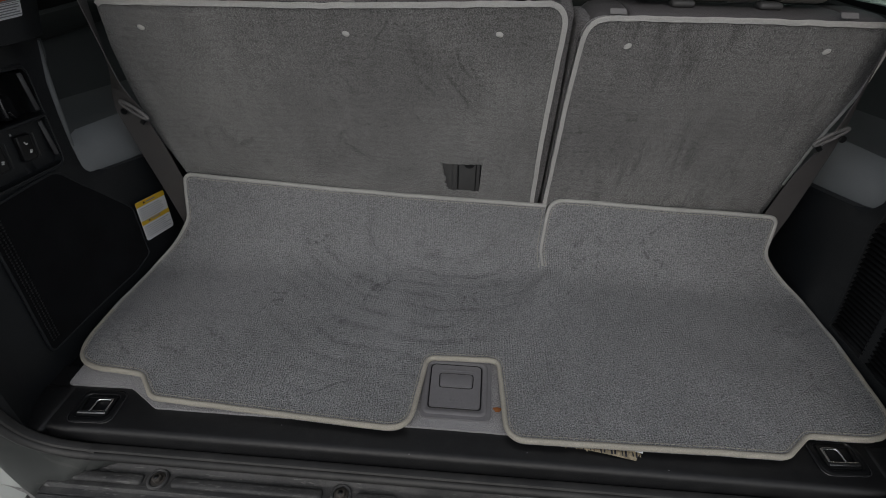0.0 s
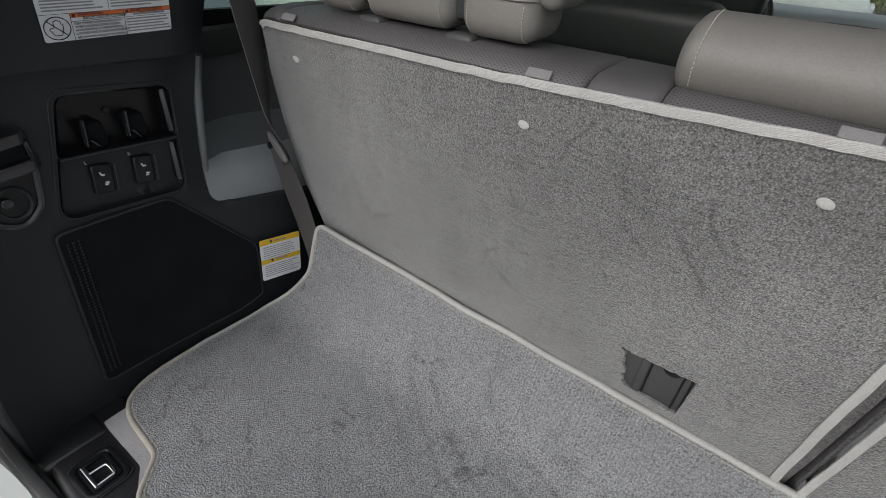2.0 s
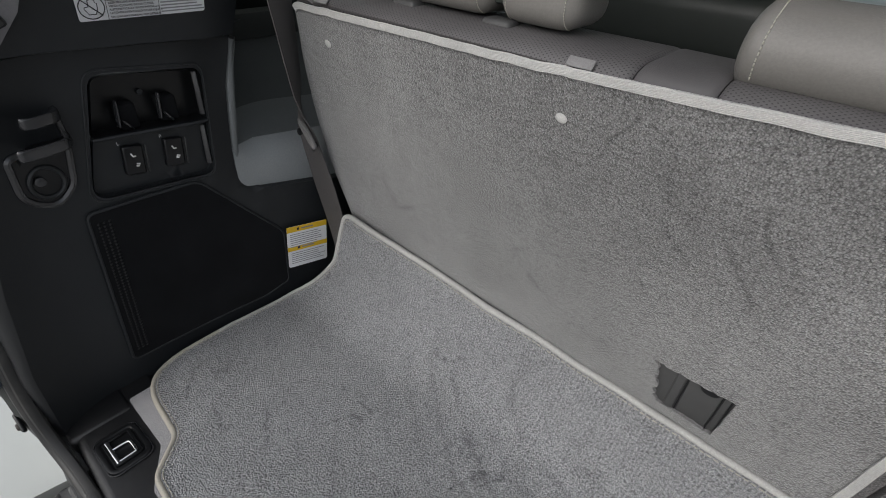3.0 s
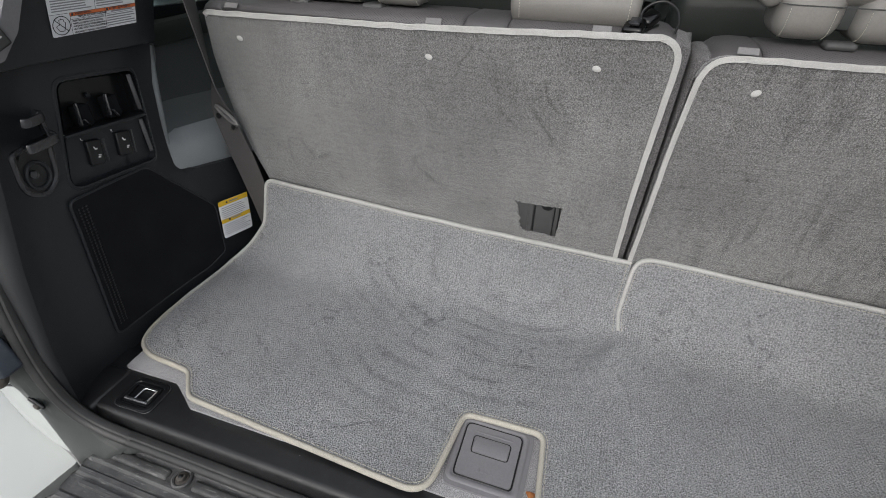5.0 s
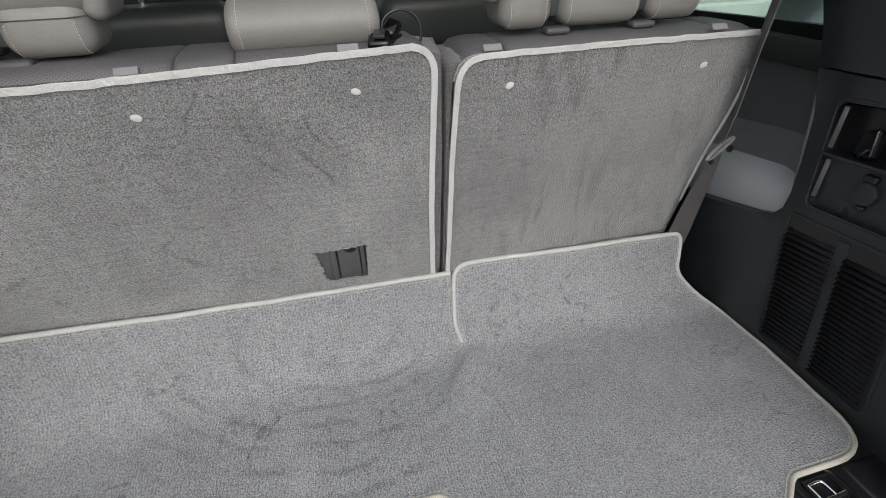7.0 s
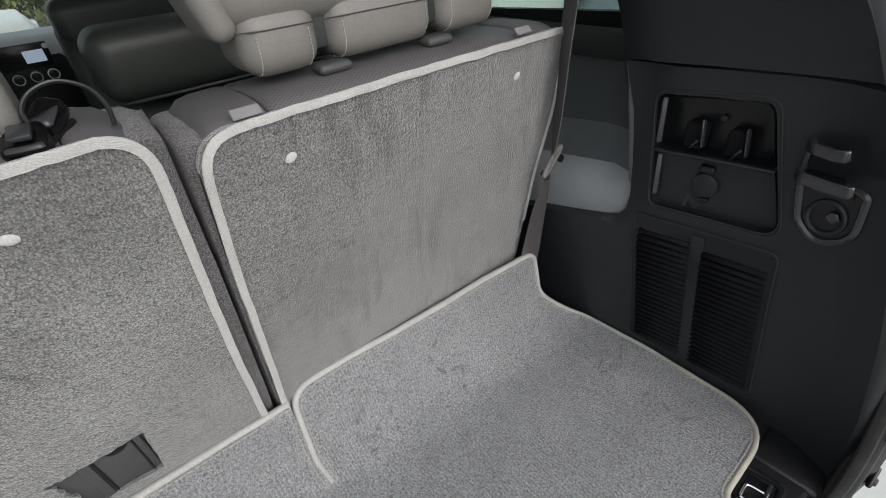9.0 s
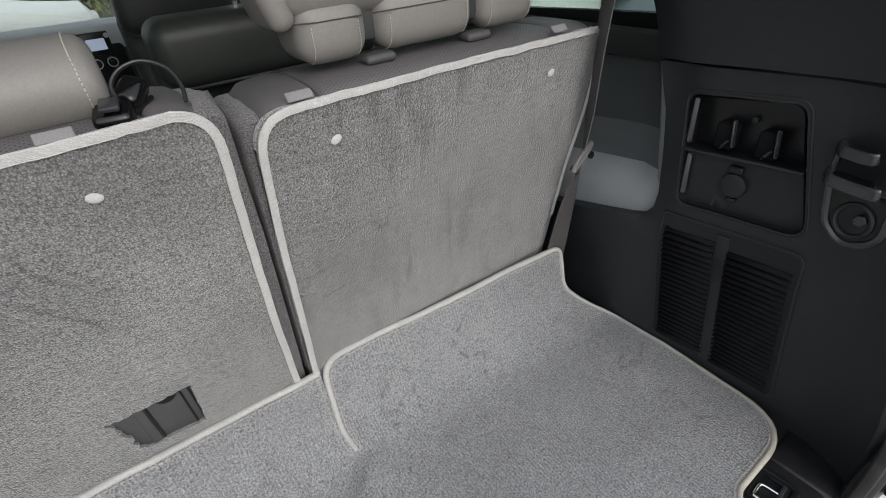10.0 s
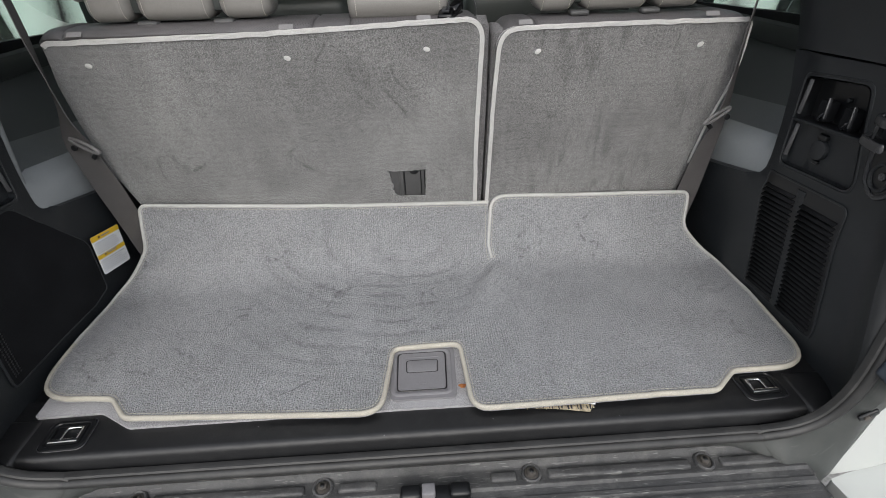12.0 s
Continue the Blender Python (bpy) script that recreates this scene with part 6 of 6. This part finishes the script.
def belt(name, label, pts, ups, width, guide):
    bl = thing(name, label, "seat belt", "rear seat belts", at=pts[-1])
    path = smooth_path(pts, 8)
    nn = []
    for i in range(len(path)):
        f = i / (len(path) - 1) * (len(ups) - 1)
        k = min(int(f), len(ups) - 2)
        nn.append(Vector(ups[k]).lerp(Vector(ups[k + 1]), f - k).normalized())
    h = width / 2
    part("webbing", sweep(path, [(-h, -0.0007), (h, -0.0007), (h, 0.0007), (-h, 0.0007)], nn), BELT, bl)
    gx, gy, gz, s = guide
    g = part("guide", sweep([Vector((gx - s * 0.010 + s * 0.026 * math.cos(t) * -1, gy - 0.010 - 0.006 * math.cos(t), gz - 0.013 * math.cos(t) + 0.006 * math.sin(t))) for t in [k * math.pi / 10 for k in range(20)]], oval(0.0034, 0.0034, 8), Vector((0, -1, 0.3)), closed=True), GREY_GUIDE, bl, "dark grey plastic belt guide loop")
    part("stop_button", tube(0.006, 0.004, (gx + s * 0.012, gy - 0.008, gz - 0.004), (80, 0, 0), 14, 0.001), BLACK_DEEP, bl)
    part("clip", rbox((0.022, 0.004, 0.009), (gx - s * 0.020, gy - 0.006, gz - 0.020), 0.0015, 2, (0, s * 45, 0)), BLACK_DEEP, bl)


belt("seat_belt", "grey seat belt with plastic guide hanging beside the wide backrest", [(-0.600, 0.30, 1.86), (-0.612, 0.362, 1.50), (-0.624, 0.386, 1.34), (-0.633, 0.400, 1.21), (-0.637, 0.409, 1.14), (-0.629, 0.424, 1.04), (-0.622, 0.438, 0.94), (-0.614, 0.445, 0.86)],
     [(-0.90, -0.44, 0), (-0.90, -0.44, 0), (-0.90, -0.44, 0), (-0.70, -0.7, 0), (-0.1, -1, 0), (0.05, -1, 0), (0.0, -1, 0), (0.0, -1, 0)], 0.056, (-0.628, 0.406, 1.146, -1))
belt("seat_belt", "grey seat belt with plastic guide hanging beside the narrow backrest", [(0.612, 0.30, 1.86), (0.622, 0.362, 1.50), (0.629, 0.386, 1.34), (0.639, 0.400, 1.22), (0.643, 0.409, 1.145), (0.637, 0.422, 1.06), (0.634, 0.436, 0.96), (0.628, 0.443, 0.88)],
     [(0.80, -0.60, 0), (0.80, -0.60, 0), (0.80, -0.60, 0), (0.76, -0.65, 0), (0.60, -0.8, 0), (0.2, -1, 0), (0.0, -1, 0), (0.0, -1, 0)], 0.050, (0.634, 0.403, 1.151, 1))

# middle belt's buckle and cord on the wide backrest
bk = thing("belt_buckle", "black plastic belt buckle with looped cord on the bench top", "belt buckle", at=(0.115, 0.425, 1.345))
part("body", rbox((0.028, 0.030, 0.016), (0.086, 0.422, 1.347), 0.005, 3, (25, 0, -15)), GLOSS_BLACK, bk)
part("mouth", rbox((0.014, 0.014, 0.004), (0.085, 0.414, 1.3565), 0.0012, 2, (25, 0, -15)), SATIN, bk)
part("tongue", rbox((0.020, 0.028, 0.016), (0.103, 0.436, 1.357), 0.006, 3, (30, 15, -35)), GLOSS_BLACK, bk)
part("strap", rbox((0.012, 0.03, 0.004), (0.104, 0.434, 1.347), 0.0015, 2, (10, 0, -40)), BLACK_DEEP, bk)
part("cord", sweep(smooth_path([(0.092, 0.428, 1.352), (0.092, 0.430, 1.366), (0.102, 0.432, 1.376), (0.118, 0.432, 1.379), (0.133, 0.430, 1.371), (0.139, 0.428, 1.356), (0.138, 0.427, 1.343)], 8), oval(0.0017, 0.0017, 8), Vector((0, -1, 0.1))), BLACK_DEEP, bk)

# ---------------------------------------------------------------- cabin ahead


def cabin_seat(name, label, x0, x1, y, ztop, group):
    cs = thing(name, label, "car seat", group, at=((x0 + x1) / 2, y, 0.50))
    w = x1 - x0
    cx = (x0 + x1) / 2
    part("back_panel", rbox((w, 0.14, 0.72), (cx, y + 0.05, 0.90 + (ztop - 1.33)), 0.04, 4, (-14, 0, 0)), SEAT_SHELL, cs)
    part("top_roll", rbox((w, 0.17, 0.15), (cx, y + 0.005, ztop - 0.075), 0.045, 6), LEATHER_DARK, cs)
    part("piping", sweep([Vector((x0 + 0.03, y - 0.070, ztop - 0.145)), Vector((x1 - 0.03, y - 0.070, ztop - 0.145))], oval(0.004, 0.004, 6), Vector((0, -1, 0))), SEAT_SHELL, cs)
    part("seat_base", rbox((w, 0.5, 0.18), (cx, y + 0.36, 0.66), 0.05, 4), LEATHER_DARK, cs)
    part("plinth", rbox((w * 0.8, 0.4, 0.12), (cx, y + 0.36, 0.545), 0.01, 2), BLACK_DEEP, cs)
    part("head_restraint", rbox((0.27, 0.11, 0.20), (cx, y + 0.01, ztop + 0.17), 0.05, 5), LEATHER_DARK, cs)
    for dx in (-0.06, 0.06):
        part("post", tube(0.006, 0.12, (cx + dx, y + 0.02, ztop + 0.04), (0, 0, 0), 10), CHROME, cs, "chrome post")
    return cs


cabin_seat("middle_seat", "dark leather second-row car seat with chrome head restraint posts", 0.20, 0.76, 1.28, 1.325, "second-row seats")
cabin_seat("middle_seat", "dark leather second-row car seat with chrome head restraint posts", -0.74, -0.18, 1.28, 1.325, "second-row seats")
cabin_seat("front_seat", "dark leather front car seat", 0.225, 0.75, 2.25, 1.335, "front seats")
cabin_seat("front_seat", "dark leather front car seat", -0.73, -0.205, 2.25, 1.335, "front seats")

dash = thing("dashboard", "pale grey and black dashboard with radio screen and round controls", "dashboard", at=(0, 3.3, 0.5))
part("upper", rbox((1.55, 0.42, 0.12), (0, 3.38, 1.085), 0.05, 4), DASH_GREY, dash)
part("lower", rbox((1.50, 0.30, 0.58), (0, 3.38, 0.77), 0.05, 4), GREY_PLASTIC_DARK, dash)
part("centre_panel", rbox((0.40, 0.05, 0.46), (0.06, 3.20, 0.90), 0.02, 3), BLACK_DEEP, dash)
scr = part("radio", rbox((0.22, 0.02, 0.11), (0.10, 3.17, 1.065), 0.006, 2), BLACK_DEEP, dash, "black radio with a lit grey screen")
part("screen", rbox((0.085, 0.004, 0.055), (0.142, 3.159, 1.062), 0.001, 1), SCREEN, scr)
part("radio_knob", tube(0.012, 0.02, (0.20, 3.155, 1.10), (90, 0, 0), 20, 0.002), SILVER, scr)
for x in (0.035, 0.108, 0.18):
    kn = part("climate_knob", tube(0.024, 0.03, (x, 3.165, 0.972), (90, 0, 0), 28, 0.003), BLACK_DEEP, dash, "round climate knob with silver ring")
    part("ring", sweep([Vector((x + 0.023 * math.cos(t), 3.149, 0.972 + 0.023 * math.sin(t))) for t in [k * math.pi / 14 for k in range(28)]], oval(0.003, 0.003, 6), Vector((0, -1, 0)), closed=True), SILVER, kn)
part("console", rbox((0.30, 1.0, 0.30), (0.06, 2.75, 0.65), 0.04, 3), DASH_GREY, dash)
wheel = thing("steering_wheel", "black leather steering wheel ahead of the front seat", "steering wheel", at=(-0.42, 3.0, 1.1))
part("rim", sweep([Vector((-0.42 + 0.185 * math.cos(t), 2.98 + 0.185 * 0.35 * math.sin(t), 1.10 + 0.185 * 0.93 * math.sin(t))) for t in [k * math.pi / 20 for k in range(40)]], oval(0.014, 0.014, 8), Vector((0, -0.93, 0.35)), closed=True), LEATHER_DARK, wheel)
part("hub", rbox((0.16, 0.08, 0.13), (-0.42, 3.01, 1.09), 0.03, 3), BLACK_DEEP, wheel)
part("column", tube(0.04, 0.30, (-0.42, 3.13, 1.05), (72, 0, 0), 16), BLACK_DEEP, wheel)

# ---------------------------------------------------------------- outside, ahead of the windscreen


def parked_car(x, y, rz, paint, label):
    pc = thing("parked_car", label, "car", "parked cars", at=(0, 0, 0))
    ring = [(-2.2, 0.35), (-2.25, 0.75), (-2.1, 0.98), (-1.0, 1.08), (-0.35, 1.52), (0.9, 1.56), (1.6, 1.12), (2.2, 1.02), (2.25, 0.40)]
    part("body", prism(ring, lambda p: Vector((-0.88 + 0.12 * max(0, p[1] - 1.0), *p)), lambda p: Vector((0.88 - 0.12 * max(0, p[1] - 1.0), *p)), 0.06, 3), paint, pc)
    part("windscreen", rbox((1.35, 0.02, 0.62), (0, -0.70, 1.30), 0.01, 2, (-56, 0, 0)), DARK_GLASS, pc)
    for sx in (-1, 1):
        part("side_glass", rbox((0.02, 1.5, 0.32), (sx * 0.845, 0.30, 1.30), 0.01, 2), DARK_GLASS, pc)
        for yy in (-1.4, 1.35):
            w_ = part("wheel", tube(0.34, 0.22, (sx * 0.80, yy, 0.34), (0, 90, 0), 28, 0.03), RUBBER, pc)
            part("rim", tube(0.21, 0.02, (sx * 0.912, yy, 0.34), (0, 90, 0), 20, 0.004), SILVER, w_)
        part("headlight", rbox((0.36, 0.06, 0.13), (sx * 0.60, -2.20, 0.80), 0.03, 3), SILVER, pc)
    pc.matrix_basis = pose(x, y, 0, 0, 0, rz)
    return pc


def parked_van(x, y, paint, label):
    pv = thing("parked_van", label, "van", "parked vans", at=(0, 0, 0))
    ring = [(0.0, 0.32), (-0.03, 0.55), (-0.035, 0.70), (-0.02, 0.715), (-0.03, 0.73), (-0.032, 0.98), (-0.015, 1.0), (-0.03, 1.015), (0.0, 1.22), (0.10, 1.90), (0.3, 2.0), (1.6, 2.0), (1.8, 1.9), (1.9, 1.2), (1.9, 0.32)]
    part("body", prism(ring, lambda p: Vector((p[0] - 0.95, -2.6, p[1])), lambda p: Vector((p[0] - 0.95, 2.6, p[1])), 0.04, 3), paint, pv)
    for sx in (-1, 1):
        for k in range(3):
            part("side_glass", rbox((0.02, 1.1, 0.42), (sx * 0.895, -1.5 + 1.3 * k, 1.52), 0.01, 2, (0, sx * 8, 0)), DARK_GLASS, pv)
        for yy in (-1.7, 1.6):
            w_ = part("wheel", tube(0.34, 0.24, (sx * 0.85, yy, 0.34), (0, 90, 0), 28, 0.03), RUBBER, pv)
            part("rim", tube(0.21, 0.02, (sx * 0.975, yy, 0.34), (0, 90, 0), 20, 0.004), SILVER, w_)
    pv.matrix_basis = pose(x, y, 0, 0, 0, 90)
    return pv


parked_van(-3.75, 3.8, SIDING, "white parked van beside the car")
parked_van(3.85, 3.9, SIDING, "white parked van beside the car")
parked_car(-1.85, 7.3, 90, SIDING, "white parked car on the asphalt ahead")
parked_car(5.4, 14.0, 0, SILVER, "silver parked car on the asphalt ahead")


def tree(x, y, h, seed):
    tr = thing("tree", "leafy green tree beyond the parked cars", "tree", "trees", at=(x, y, 0))
    rn = random.Random(seed)
    bm = sweep(smooth_path([(x, y, -0.05), (x + 0.05, y, h * 0.25), (x - 0.05, y + 0.05, h * 0.5)], 5), oval(0.14, 0.14, 10), Vector((0, -1, 0)))
    for k in range(7):
        a = rn.uniform(0, 6.28)
        z0 = h * rn.uniform(0.25, 0.48)
        sweep([Vector((x, y, z0)), Vector((x + math.cos(a) * h * 0.18, y + math.sin(a) * h * 0.18, z0 + h * 0.2)), Vector((x + math.cos(a) * h * 0.3, y + math.sin(a) * h * 0.3, z0 + h * 0.36))], oval(0.04, 0.04, 6), Vector((0.3, 0.2, 1)), bm=bm)
    part("trunk", bm, BARK, tr)
    bm = bmesh.new()
    for k in range(3000):
        p = Vector((rn.gauss(0, 1), rn.gauss(0, 1), rn.gauss(0, 1)))
        p = p.normalized() * (rn.random() ** 0.4) * (1 + 0.35 * noise.noise(p * 1.3 + Vector((seed, 0, 0))))
        c = Vector((x + p.x * h * 0.38, y + p.y * h * 0.38, h * 0.66 + p.z * h * 0.34))
        q = Euler((rn.uniform(0, 6), rn.uniform(0, 6), rn.uniform(0, 6))).to_matrix()
        r = rn.uniform(0.05, 0.10)
        bm.faces.new([bm.verts.new(c + q @ Vector(v)) for v in ((-r, 0, 0), (0, -r * 0.5, 0.02), (r, 0, 0), (0, r * 0.5, 0.02))])
    tagged(part("crown", bm, LEAF, tr), "", "", "", "stuff")


tree(-3.2, 19.0, 5.5, 1)
tree(1.2, 21.0, 6.0, 2)
tree(4.8, 18.5, 5.0, 3)


def hedge(x0, x1, y, h, seed):
    """Loose shrubs: stems and many small leaves with an uneven top."""
    hd = thing("hedge", "loose yellow-green hedge beyond the parked car", "hedge", at=((x0 + x1) / 2, y, 0))
    rn = random.Random(seed)
    bm = bmesh.new()
    for k in range(int((x1 - x0) * 3)):
        x = rn.uniform(x0, x1)
        sweep([Vector((x, y, -0.03)), Vector((x + rn.uniform(-0.2, 0.2), y, h * 0.4)), Vector((x + rn.uniform(-0.4, 0.4), y + rn.uniform(-0.2, 0.2), h * 0.8))], oval(0.015, 0.015, 6), Vector((0.2, 1, 0.1)), bm=bm)
    part("stems", bm, BARK, hd)
    bm = bmesh.new()
    for k in range(16000):
        x = rn.uniform(x0, x1)
        top = h * (0.75 + 0.35 * noise.noise((x * 0.9, seed, 0)) + 0.15 * noise.noise((x * 3.1, seed, 4)))
        c = Vector((x, y + rn.gauss(0, 0.3), top * rn.random() ** 0.7 + 0.05))
        q = Euler((rn.uniform(0, 6), rn.uniform(0, 6), rn.uniform(0, 6))).to_matrix()
        w = rn.uniform(0.03, 0.07)
        bm.faces.new([bm.verts.new(c + q @ Vector(v)) for v in ((-w, 0, 0), (0, -w * 0.5, 0.01), (w, 0, 0), (0, w * 0.5, 0.01))])
    tagged(part("foliage", bm, LEAF, hd), "", "", "", "stuff")


hedge(-5.0, 1.6, 12.5, 1.8, 4)
